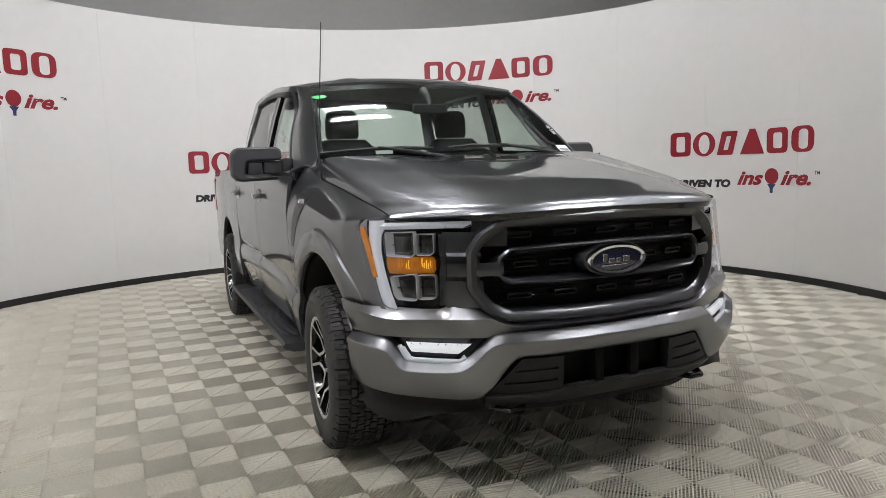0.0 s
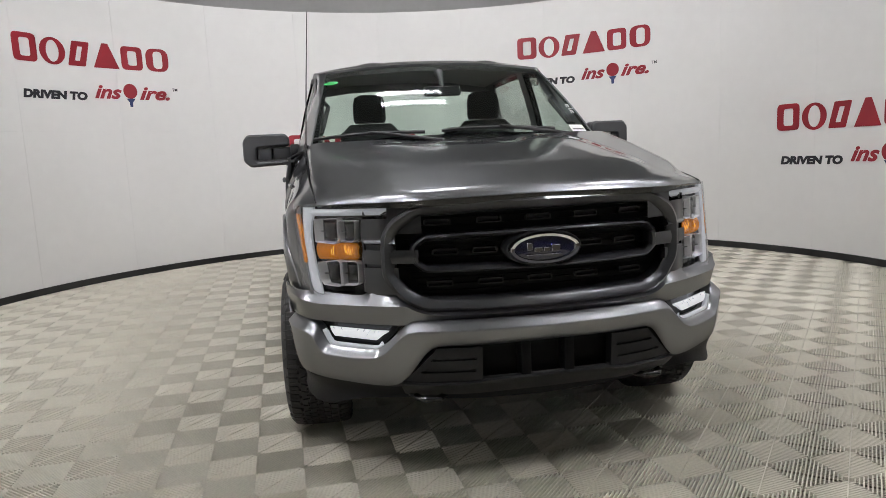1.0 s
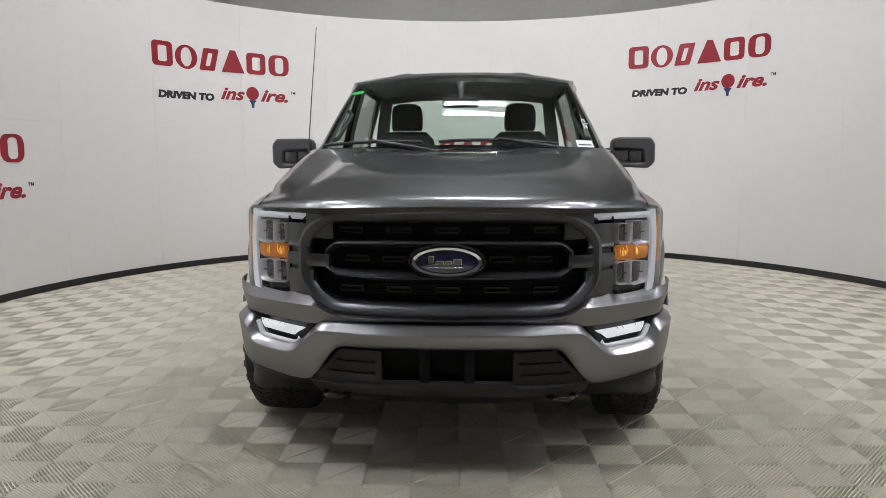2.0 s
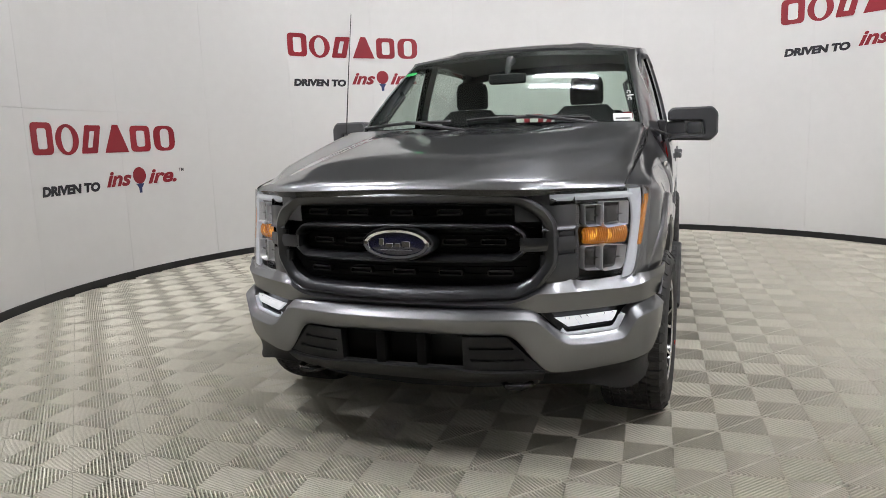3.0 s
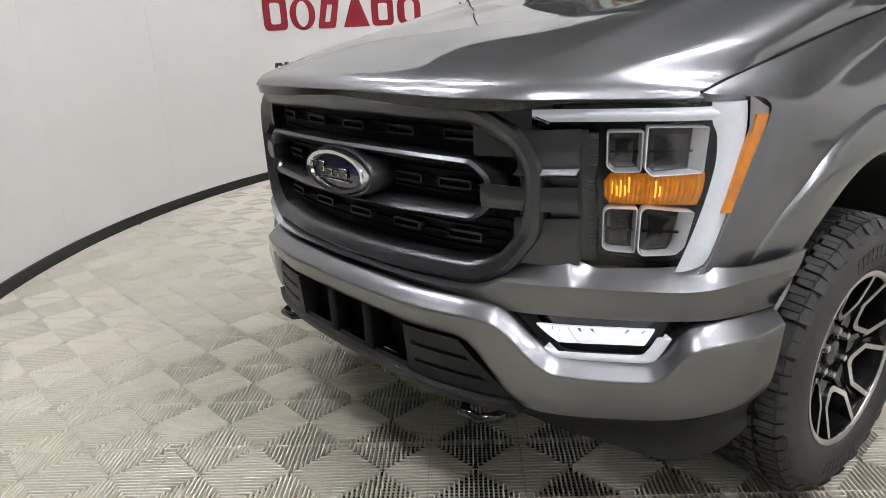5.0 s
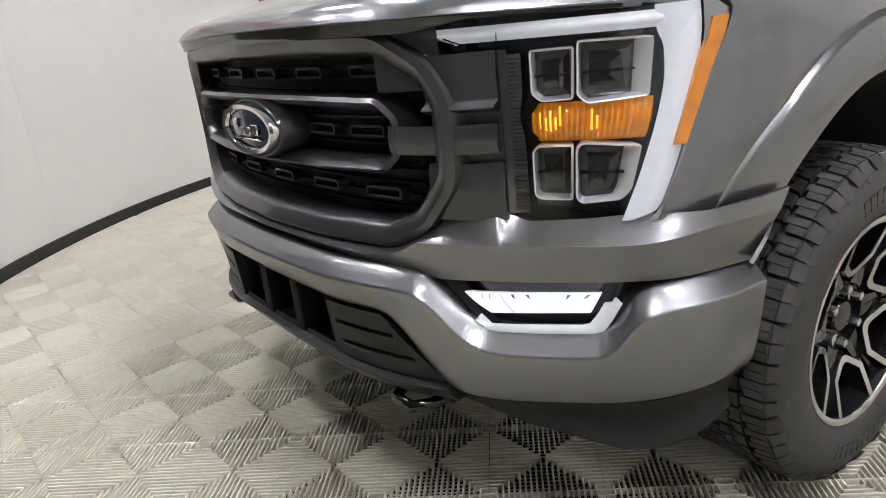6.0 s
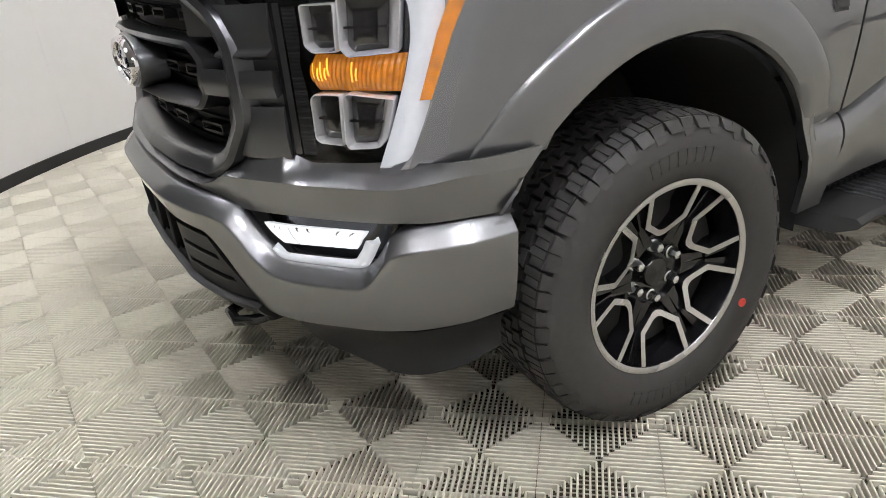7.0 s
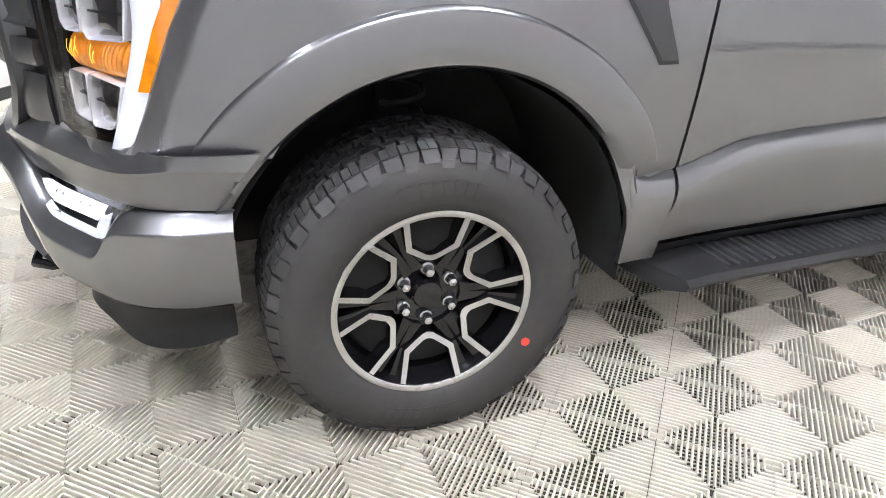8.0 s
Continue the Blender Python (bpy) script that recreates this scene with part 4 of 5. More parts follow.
# ---- grille ----
GR_Y = pc([0, 0.3, 0.5, 0.66, 0.75], [-0.972, -0.955, -0.918, -0.862, -0.81])
gy = lambda x: GR_Y(abs(x))
grille = part("grille", (lambda b: (sheet(b, lambda u, v: (u, gy(u) + 0.085, 0.76 + 0.42 * v), lin(-0.64, 0.64, 21), (0, 1), ref=(0, 0.5, 0.9)), b)[1])(bmesh.new()), MESHBLACK, truck, "black mesh grille with satin dark grey frames", recalc=False)
half = [(0, 1.185), (0.25, 1.184), (0.50, 1.176), (0.602, 1.115), (0.640, 1.05), (0.640, 0.885), (0.572, 0.79), (0.492, 0.746), (0.25, 0.738), (0, 0.736)]
outer = rounded(mirror_loop(half), 0.03, 5)


def frame_ring(name, loop, width, y0, deep, mat, lip=0.010):
    bm = bmesh.new()
    rows = []
    for off, dy in ((0.0, deep), (0.0, 0.008), (lip, 0.0), (width * 0.72, 0.012), (width, 0.03), (width + 0.002, deep)):
        q = inset_loop(loop, off) if off else loop
        rows.append([(x, gy(x) + y0 + dy, z) for x, z in q])
    loft(bm, rows, (False, False))
    return part(name, bm, mat, grille)


frame_ring("grille_frame", outer, 0.052, -0.004, 0.10, SATIN, 0.012)
half2 = [(0, 1.056), (0.25, 1.055), (0.475, 1.05), (0.522, 1.012), (0.522, 0.940), (0.476, 0.901), (0.25, 0.896), (0, 0.895)]
frame_ring("grille_inner_frame", rounded(mirror_loop(half2), 0.018, 5), 0.026, 0.006, 0.08, SATIN, 0.008)
for zc, n, wid in ((1.098, 5, 0.205), (0.976, 4, 0.215), (0.846, 5, 0.205)):
    for k in range(n):
        xc = (k - (n - 1) / 2) * wid
        if n == 4:
            xc = (-0.385, -0.225, 0.225, 0.385)[k]
        bm = bmesh.new()
        lp = rounded([(xc - 0.052, zc - 0.013), (xc + 0.052, zc - 0.013), (xc + 0.052, zc + 0.013), (xc - 0.052, zc + 0.013)], 0.008, 3)
        rows = [[(x, gy(x) + 0.085, z) for x, z in lp], [(x, gy(x) + 0.055, z) for x, z in lp], [(x, gy(x) + 0.055, z) for x, z in inset_loop(lp, 0.006)], [(x, gy(x) + 0.08, z) for x, z in inset_loop(lp, 0.008)]]
        loft(bm, rows, (False, True))
        part("grille_slot", bm, BLACK, grille)
# mesh behind the frames
for k in range(15):
    bm = bmesh.new()
    z = 0.785 + 0.027 * k
    w = 0.57 - 0.1 * abs(k - 7) / 7
    sheet(bm, lambda u, v: (u, gy(u) + 0.074, z - 0.003 + 0.006 * v), lin(-w, w, 15), (0, 1), rim=0.012, ref=(0, 0.5, 0.9))
    part("mesh_bar", bm, MESHBLACK, grille, recalc=False)
for s in (1, -1):
    for z0, z1, x0 in ((1.024, 1.122, 0.585), (0.941, 0.996, 0.50), (0.812, 0.922, 0.575)):
        bm = bmesh.new()

        def arm(u, v):
            x = x0 + (0.702 - x0) * u
            q = LAMP.at(s * LAMP.of(max(0.3, x)), -0.004)
            yy = -0.004 * math.sin(math.pi * v) + (gy(x) + 0.020) * (1 - smooth(0.60, 0.69, x)) + (q[1] - 0.002) * smooth(0.60, 0.69, x) - (0.010 if z0 == 0.941 else 0.0) - 0.016 * smooth(0.16, 0.0, v) * (z0 > 1)
            return (s * x, yy, z0 + (z1 - z0) * v)
        sheet(bm, arm, lin(0, 1, 12), (0, 0.04, 0.08, 0.12, 0.16, 0.25, 0.35, 0.5, 0.65, 0.8, 0.94, 1), rim=0.025, ref=(0, 0.5, 0.95))
        part("grille_arm", bm, SATIN, grille, recalc=False)
    bm = bmesh.new()
    sheet(bm, lambda u, v: (s * (0.58 + 0.125 * u), LAMP.at(LAMP.of(0.58 + 0.125 * u), 0.018)[1], 0.82 + 0.300 * v), lin(0, 1, 6), (0, 1), ref=(0, 0.5, 0.95))
    part("grille_side_panel", bm, SATIN, grille, recalc=False)
    bm = bmesh.new()
    sheet(bm, lambda u, v: (s * (0.48 + 0.128 * u), LAMP.at(LAMP.of(0.48 + 0.128 * u), 0.014)[1], 1.06 + (0.124 - 0.006 * u) * v), lin(0, 1, 8), lin(0, 1, 5), ref=(0, 0.5, 0.95))
    part("grille_corner", bm, SATIN, grille, recalc=False)
# badge
bm = bmesh.new()
N = 56
eyy = -0.975
rows = []
for rx, rz, dy in ((0.150, 0.066, 0.004), (0.150, 0.066, -0.006), (0.142, 0.060, -0.018), (0.128, 0.050, -0.016), (0.124, 0.047, -0.008)):
    rows.append([(rx * math.cos(2 * math.pi * k / N), eyy + dy, 0.976 + rz * math.sin(2 * math.pi * k / N)) for k in range(N)])
loft(bm, rows, (False, False))
badge = part("badge", bm, CHROME, grille, "blue oval badge with a chrome rim")
bm = bmesh.new()
loft(bm, [[(0.125 * math.cos(2 * math.pi * k / N) * q, eyy - 0.006 - 0.006 * (1 - q), 0.976 + 0.048 * math.sin(2 * math.pi * k / N) * q) for k in range(N)] for q in (1.0, 0.7, 0.3, 0.05)], (False, True))
part("badge_face", bm, ENAMEL, badge)
bm = bmesh.new()
loft(bm, [[(rx * math.cos(2 * math.pi * k / N), eyy + dy, 0.976 + rz * math.sin(2 * math.pi * k / N)) for k in range(N)] for rx, rz, dy in ((0.162, 0.076, 0.075), (0.160, 0.074, 0.012), (0.155, 0.070, 0.003), (0.140, 0.058, 0.003))], (False, False))
part("badge_mount", bm, SATIN, badge, "dark grey badge surround")
bm = bmesh.new()
for a, b, z, h in ((-0.075, -0.052, 0.985, 0.030), (-0.046, -0.012, 0.972, 0.018), (-0.006, 0.020, 0.972, 0.018), (0.026, 0.062, 0.976, 0.026), (-0.08, 0.07, 0.952, 0.005)):
    box(bm, a, b, eyy - 0.016, eyy - 0.010, z - h / 2, z + h / 2, 0.002, 1)
part("badge_bars", bm, CHROME, badge)

# ---- headlamps ----
for s in (1, -1):
    def hp(x, z, ins=0.0):
        lean = -0.055 * (1.17 - z) / 0.37 * smooth(0.72, 0.92, x)
        q = LAMP.at(s * LAMP.of(x), ins)
        return Vector((q[0], q[1] + lean, z))
    bm = bmesh.new()
    sheet(bm, lambda u, v: hp(0.700 + 0.278 * u, 0.790 + 0.395 * v, 0.065), lin(0, 1, 15), lin(0, 1, 5), ref=(0, 0.3, 0.9))
    sheet(bm, lambda u, v: hp(0.570 + 0.14 * u, 1.118 + 0.06 * v, 0.05), lin(0, 1, 7), (0, 1), ref=(0, 0.3, 0.9))
    sheet(bm, lambda u, v: hp(0.700, 0.790 + 0.36 * u, 0.0 + 0.065 * v), lin(0, 1, 5), (0, 1), ref=(s * 2, -0.5, 0.9))
    lamp = part("headlamp", bm, GLOSSBLACK, truck, "lit headlamp with a white light guide and amber indicator", recalc=False)
    bm = bmesh.new()
    OUT = pc([0.80, 0.82, 0.846, 0.934, 1.053, 1.12, 1.175], [0.916, 0.926, 0.936, 0.946, 0.9545, 0.954, 0.950])
    INN = pc([0.80, 0.893, 1.0, 1.046, 1.10, 1.13, 1.175], [0.884, 0.9046, 0.9197, 0.9225, 0.919, 0.910, 0.905])
    sheet(bm, lambda u, v: hp(0.646 - 0.048 * v + (0.930 - 0.646 + 0.048 * v) * u, 1.136 - 0.004 * u + 0.028 * v, 0.022 - 0.010 * math.sin(math.pi * v)), lin(0, 1, 21), lin(0, 1, 7), rim=0.02, ref=(0, 0.3, 0.9))
    sheet(bm, lambda u, v: (lambda z: hp(INN(z) + (OUT(z) - INN(z)) * u, z, 0.018 - 0.010 * math.sin(math.pi * u) + 0.0007 * (int(round(v * 72)) % 2)))(0.806 + 0.014 * u * (1 - v) + (0.362 - 0.014 * u * (1 - v)) * v), lin(0, 1, 8), lin(0, 1, 73), rim=0.02, ref=(0, 0.3, 0.9))
    part("light_guide", bm, DRL, lamp, "white lit C-shaped light guide", recalc=False, angle=70)
    bm = bmesh.new()
    sheet(bm, lambda u, v: hp(0.578 + 0.062 * u + 0.004 * v, 1.168 - 0.034 * u - 0.012 * v * (1 - u), 0.016), lin(0, 1, 7), (0, 1), rim=0.015, ref=(0, 0.3, 0.9))
    sheet(bm, lambda u, v: hp(0.884 + 0.040 * u, 0.792 + 0.014 * u + 0.012 * v, 0.024), lin(0, 1, 5), (0, 1), rim=0.01, ref=(0, 0.3, 0.9))
    part("guide_end", bm, MARKERGREY, lamp, recalc=False)
    bm = bmesh.new()

    def wrap_pt(y, z, ins):
        """A point of the lamp's flank, where it turns to the side."""
        lean = -0.055 * (1.17 - z) / 0.37
        ss = float(np.interp(y - lean, [LAMP.fy(q / 200) for q in range(201)], [q / 200 for q in range(201)]))
        q = LAMP.at(s * ss, ins)
        return (q[0], y, z)
    sheet(bm, lambda u, v: wrap_pt(lamp_edge(0.935 + 0.205 * v) - 0.004 - (0.020 + 0.012 * v) * u, 0.935 + 0.205 * v, 0.004), lin(0, 1, 4), lin(0, 1, 8), rim=0.012, ref=(0, 0.3, 0.9))
    part("side_marker", bm, AMBER, lamp, "amber side marker", recalc=False)
    bm = bmesh.new()
    sheet(bm, lambda u, v: wrap_pt(lamp_edge(0.805 + 0.373 * v) + 0.002 - max(0.003, lamp_edge(0.805 + 0.373 * v) - hp(OUT(0.805 + 0.373 * v), 0.805 + 0.373 * v).y) * u, 0.805 + 0.373 * v, 0.010), lin(0, 1, 5), lin(0, 1, 14), ref=(0, 0.3, 0.9))
    part("marker_housing", bm, MARKERGREY, lamp, recalc=False)

    def hbar(bm, x0, x1, z0, z1, i0, i1):
        hexa(bm, [hp(x0, z0, i0), hp(x1, z0, i0), hp(x1, z1, i0), hp(x0, z1, i0), hp(x0, z0, i1), hp(x1, z0, i1), hp(x1, z1, i1), hp(x0, z1, i1)])
    # bright frames with cut corners round the four smoked projectors
    for loop, wide in (([(0.757, 1.021), (0.807, 1.023), (0.807, 1.114), (0.742, 1.114), (0.742, 1.036)], 0),
                       ([(0.826, 1.013), (0.910, 1.020), (0.910, 1.120), (0.810, 1.123), (0.810, 1.030)], 1),
                       ([(0.749, 0.840), (0.806, 0.840), (0.806, 0.944), (0.748, 0.944), (0.738, 0.932), (0.738, 0.850)], 0),
                       ([(0.819, 0.834), (0.884, 0.842), (0.897, 0.860), (0.906, 0.938), (0.819, 0.948), (0.809, 0.936), (0.809, 0.845)], 1)):
        lp = rounded(loop, 0.007, 4)
        edge = inset_loop(lp, 0.0035)
        deep = inset_loop(lp, 0.0075)
        if wide:
            xm = max(q[0] for q in loop)
            deep = [(x - 0.012 * smooth(xm - 0.05, xm - 0.008, x), z) for x, z in deep]
        bm = bmesh.new()
        loft(bm, [[hp(x, z, ins) for x, z in q] for q, ins in ((lp, 0.058), (lp, 0.024), (inset_loop(lp, 0.0015), 0.0205), (edge, 0.0215), (deep, 0.050))], (False, False))
        part("projector_frame", bm, FRAMECHROME, lamp, "bright chrome frame")
        bm = bmesh.new()
        zs = [q[1] for q in deep]
        zm = 0.5 * (min(zs) + max(zs))
        cxm = sum(q[0] for q in deep) / len(deep)
        loft(bm, [[hp(cxm + (x - cxm) * k, zm + (z - zm) * k, 0.049 - 0.012 * math.sqrt(max(0.0, 1 - k * k))) for x, z in deep] for k in (1.0, 0.85, 0.6, 0.3, 0.05)], (False, True))
        part("projector_glass", bm, SMOKELENS, lamp)
        bm = bmesh.new()
        hbar(bm, min(q[0] for q in deep), max(q[0] for q in deep), zm - 0.003, zm + 0.001, 0.045, 0.034)
        part("projector_bar", bm, GLOSSBLACK, lamp)
    bm = bmesh.new()
    sheet(bm, lambda u, v: hp(0.703 + (0.026 - 0.006 * math.exp(-((v - 0.62) / 0.10) ** 2)) * u, 0.812 + 0.298 * v, 0.034 + 0.0015 * (int(round(v * 80)) % 2)), (0, 1), lin(0, 1, 81), ref=(0, 0.3, 0.9))
    part("side_trim", bm, SATIN, lamp, recalc=False)
    bm = bmesh.new()
    sheet(bm, lambda u, v: hp(0.740 + (0.179 - 0.006 * (1 - v)) * u, 0.982 + (v - 0.5) * 0.070 * (0.55 + 0.45 * smooth(0.0, 0.07, u)), 0.046 - 0.022 * math.sin(math.pi * v) ** 0.6 * (0.5 + 0.5 * abs(math.sin(2 * math.pi * u)) ** 0.6) - 0.0016 * math.sin(130 * u)), lin(0, 1, 121), lin(0, 1, 9), ref=(0, 0.3, 0.9))
    part("indicator", bm, AMBER, lamp, "amber indicator lens", recalc=False)
    for xx in (0.754, 0.762, 0.769, 0.777, 0.784, 0.832, 0.840):
        bm = bmesh.new()
        sheet(bm, lambda u, v: hp(xx + (0.0022 + 0.0016 * math.sin(900 * xx)) * u, 0.974 + 0.006 * math.sin(700 * xx) + (0.030 + 0.008 * math.sin(500 * xx)) * v, 0.0225 - 0.004 * math.sin(math.pi * v)), (0, 1), lin(0, 1, 7), ref=(0, 0.3, 0.9))
        part("indicator_glow", bm, AMBERLIT, lamp, recalc=False)
    bm = bmesh.new()
    sheet(bm, lambda u, v: hp(0.702 + (0.958 + 0.018 * v - 0.702) * u, 0.795 + 0.383 * v, 0.0), lin(0, 1, 17), lin(0, 1, 6), ref=(0, 0.3, 0.9))
    sheet(bm, lambda u, v: hp(0.588 + 0.114 * u, 1.165 - 0.045 * (1 - v) * u + 0.010 * v, 0.004), lin(0, 1, 7), (0, 1), ref=(0, 0.3, 0.9))
    cover = part("lens_cover", bm, LENS, lamp, recalc=False)
    cover.visible_shadow = False

# ---- wheels ----
def wheel(s, yy):
    """One wheel at its axle end: tyre with blocks, machined rim with six pockets, nuts and cap."""
    w = part("wheel", (lambda b: (spin(b, [(0.10, 0.80), (0.205, 0.80), (0.236, 0.79), (0.236, 0.94), (0.215, 0.97), (0.12, 0.985), (0.10, 0.80)], (0, 0, 0), 48), b)[1])(bmesh.new()), LINER, None)
    bm = bmesh.new()
    prof = [(0.246, 0.800), (0.270, 0.772), (0.305, 0.758), (0.350, 0.760), (0.378, 0.770), (0.386, 0.785), (0.392, 0.85), (0.393, 0.92), (0.392, 0.99), (0.386, 1.032), (0.378, 1.050), (0.350, 1.063), (0.31, 1.066), (0.276, 1.060), (0.256, 1.050), (0.248, 1.038)]
    spin(bm, prof, (0, 0, 0), 96)
    part("tyre", bm, RUBBER, w, "black all-terrain tyre with blocky tread")
    # tread: interlocking blocks with uneven corners between narrow wavy grooves, then shoulder lugs
    bm = bmesh.new()
    rng = random.Random(5)
    n, rows, xa, xb = 60, 5, 0.822, 0.984
    step_x, step_a = (xb - xa) / rows, 2 * math.pi / n
    jit = {}

    def corner(i, k):
        """A shared corner of the block pattern."""
        k %= 2 * n
        if (i, k) not in jit:
            jit[i, k] = (rng.uniform(-0.16, 0.16) * step_x, rng.uniform(-0.20, 0.20) * step_a)
        zig = (0.17 if (k + i) % 2 else -0.17) * step_x
        dx, da = jit[i, k]
        return xa + step_x * i + (zig + dx if 0 < i < rows else 0.0), step_a * 0.5 * k + da
    for i in range(rows):
        for k in range(n):
            k0 = 2 * k + i % 2
            ring = [corner(i, k0), corner(i, k0 + 1), corner(i, k0 + 2), corner(i + 1, k0 + 2), corner(i + 1, k0 + 1), corner(i + 1, k0)]
            if k0 + 2 >= 2 * n:
                ring = [(x, a + 2 * math.pi if a < math.pi else a) for x, a in ring]
            mx, ma = sum(q[0] for q in ring) / 6, sum(q[1] for q in ring) / 6
            lo, hi = [], []
            for x, a in ring:
                fx, fa = x - mx, a - ma
                gx, ga = mx + fx * 0.86, ma + fa * 0.86
                lo.append((gx, 0.390 * math.cos(ga), 0.390 * math.sin(ga)))
                gx, ga = mx + fx * 0.80, ma + fa * 0.80
                hi.append((gx, 0.4090 * math.cos(ga), 0.4090 * math.sin(ga)))
            loft(bm, [lo, hi], (False, True))
    m = 56
    for x0, x1, xs in ((0.987, 1.034, 1.054), (0.819, 0.774, 0.764)):
        out = 1 if x1 > x0 else -1
        for k in range(m):
            d = 2 * math.pi / m
            a = d * k + rng.uniform(-0.04, 0.04) * d
            long = k % 2
            for f0, f1, cut_x in ((0.03, 0.44, 0.0), (0.49, 0.90, 0.010 * out)):
                q = []
                for ra, rb in ((0.386, 0.378), (0.4085, 0.402)):
                    for aa, x, r in ((a + d * f0, x0 + cut_x, ra), (a + d * f1, x0 + cut_x, ra), (a + d * (f1 + 0.05), x1, rb), (a + d * (f0 + 0.05), x1, rb)):
                        q.append((x, r * math.cos(aa), r * math.sin(aa)))
                hexa(bm, q)
            q = []
            low = 0.362 if long else 0.376
            for o in (-0.004, 0.0045):
                for aa, x, r in ((a + d * 0.08, x1, 0.399), (a + d * 0.95, x1, 0.399), (a + d * 0.95, xs, low), (a + d * (0.30 if long else 0.08), xs, low)):
                    q.append((x + o * out, r * math.cos(aa), r * math.sin(aa)))
            hexa(bm, q)
    part("tread", bm, RUBBER, w, angle=25)
    # raised bars where the sidewall carries writing
    for a0, cnt, r0, r1 in ((1.25, 8, 0.300, 0.335), (4.30, 8, 0.300, 0.335)):
        for k in range(cnt):
            bm = bmesh.new()
            a = a0 + k * 0.085
            q = []
            for x in (1.0600, 1.0663):
                for aa, r in ((a, r0), (a + 0.055, r0), (a + 0.055, r1), (a, r1)):
                    q.append((x, r * math.cos(aa), r * math.sin(aa)))
            hexa(bm, q)
            part("sidewall_bar", bm, RUBBER, w)
    # machined rim flange
    bm = bmesh.new()
    spin(bm, [(0.252, 1.022), (0.2575, 1.044), (0.2555, 1.052), (0.248, 1.053), (0.2395, 1.0485), (0.2385, 1.046)], (0, 0, 0), 96)
    part("rim_flange", bm, MACHINED, w)
    bm = bmesh.new()
    spin(bm, [(0.2386, 1.0462), (0.232, 1.02), (0.226, 0.96), (0.224, 0.86), (0.20, 0.83), (0.10, 0.83)], (0, 0, 0), 64)
    part("rim_barrel", bm, GLOSSBLACK, w)
    bm = bmesh.new()
    spin(bm, [(0.0, 0.965), (0.055, 0.968), (0.095, 0.984), (0.108, 0.978), (0.112, 0.93), (0.0, 0.93)], (0, 0, 0), 48)
    part("hub_face", bm, GLOSSBLACK, w)

    def pol(r, a):
        return (r * math.cos(a), r * math.sin(a))
    for k in range(6):
        a = math.pi / 6 * (2 * k) + math.pi / 2
        # black spoke between pockets
        b0 = a + math.pi / 6
        bm = bmesh.new()
        for sgn in (1, -1):
            q = []
            for x in (0.955, 1.000):
                for r, da in ((0.085, 0.0), (0.085, 0.34 * sgn), (0.158, 0.10 * sgn), (0.158, 0.02 * sgn)):
                    y, z = pol(r, b0 + da)
                    q.append((x + 0.10 * (r - 0.1), y, z))
            hexa(bm, q)
            q = []
            for x in (0.965, 1.012):
                for r, da in ((0.155, 0.018 * sgn), (0.155, 0.11 * sgn), (0.246, 0.19 * sgn), (0.246, 0.06 * sgn)):
                    y, z = pol(r, b0 + da)
                    q.append((x + 0.14 * (r - 0.155), y, z))
            hexa(bm, q)
        part("spoke", bm, GLOSSBLACK, w, angle=15)
        # machined edge of the pocket: a cup that opens to the flange
        out = [pol(0.246, a + 0.345), pol(0.156, a + 0.435), pol(0.108, a + 0.13), pol(0.104, a), pol(0.108, a - 0.13), pol(0.156, a - 0.435), pol(0.246, a - 0.345)]
        inn = [pol(0.246, a + 0.285), pol(0.160, a + 0.335), pol(0.124, a + 0.10), pol(0.121, a), pol(0.124, a - 0.10), pol(0.160, a - 0.335), pol(0.246, a - 0.285)]
        bm = bmesh.new()
        def xx(p, d=0.0):
            r = math.hypot(*p)
            return 1.004 + 0.30 * max(0, r - 0.1) + d
        loops = [[(xx(p, -0.002), *p) for p in out], [(xx(p), *p) for p in out], [(xx(p), *p) for p in inn], [(xx(p, -0.002), *p) for p in inn]]
        loft(bm, loops, (False, False), closed=False)
        part("pocket_edge", bm, MACHINED, w, angle=20)
        bm = bmesh.new()
        for q in (out, inn):
            loft(bm, [[(xx(p, -0.0021), *p) for p in q], [(xx(p, -0.055), p[0] * 0.985, p[1] * 0.985) for p in q]], (False, False), closed=False)
        part("pocket_wall", bm, GLOSSBLACK, w, angle=20)
        bm = bmesh.new()
        na = math.pi / 6 * (2 * k + 1) + math.pi / 2 - math.pi / 6
        y, z = pol(0.0698, na)
        spin(bm, [(0.0135, 0.975), (0.0135, 1.000), (0.011, 1.008), (0.0, 1.012)], (0, y, z), 6)
        spin(bm, [(0.017, 0.975), (0.017, 0.984), (0.0135, 0.986)], (0, y, z), 14)
        part("lug_nut", bm, MACHINED, w, "chrome lug nut")
    bm = bmesh.new()
    spin(bm, [(0.040, 0.965), (0.040, 0.990), (0.036, 0.996), (0.0, 0.998)], (0, 0, 0), 32)
    part("centre_cap", bm, GLOSSBLACK, w)
    bm = bmesh.new()
    spin(bm, [(0.02, 0.86), (0.175, 0.86), (0.175, 0.885), (0.02, 0.885)], (0, 0, 0), 48)
    part("brake_disc", bm, BRAKE, w)
    bm = bmesh.new()
    box(bm, 0.84, 0.925, 0.06, 0.165, -0.10, 0.10, 0.015)
    part("brake_caliper", bm, BRAKE, w)
    if s > 0 and yy < 1:
        bm = bmesh.new()
        spin(bm, [(0.012, 1.060), (0.012, 1.0655), (0.0, 1.066)], (0, 0.252, -0.140), 12)
        part("paint_dot", bm, REDDOT, w, "small red paint dot")
    w.parent = truck
    steer = radians(-3.2) if yy < 1 else 0.0
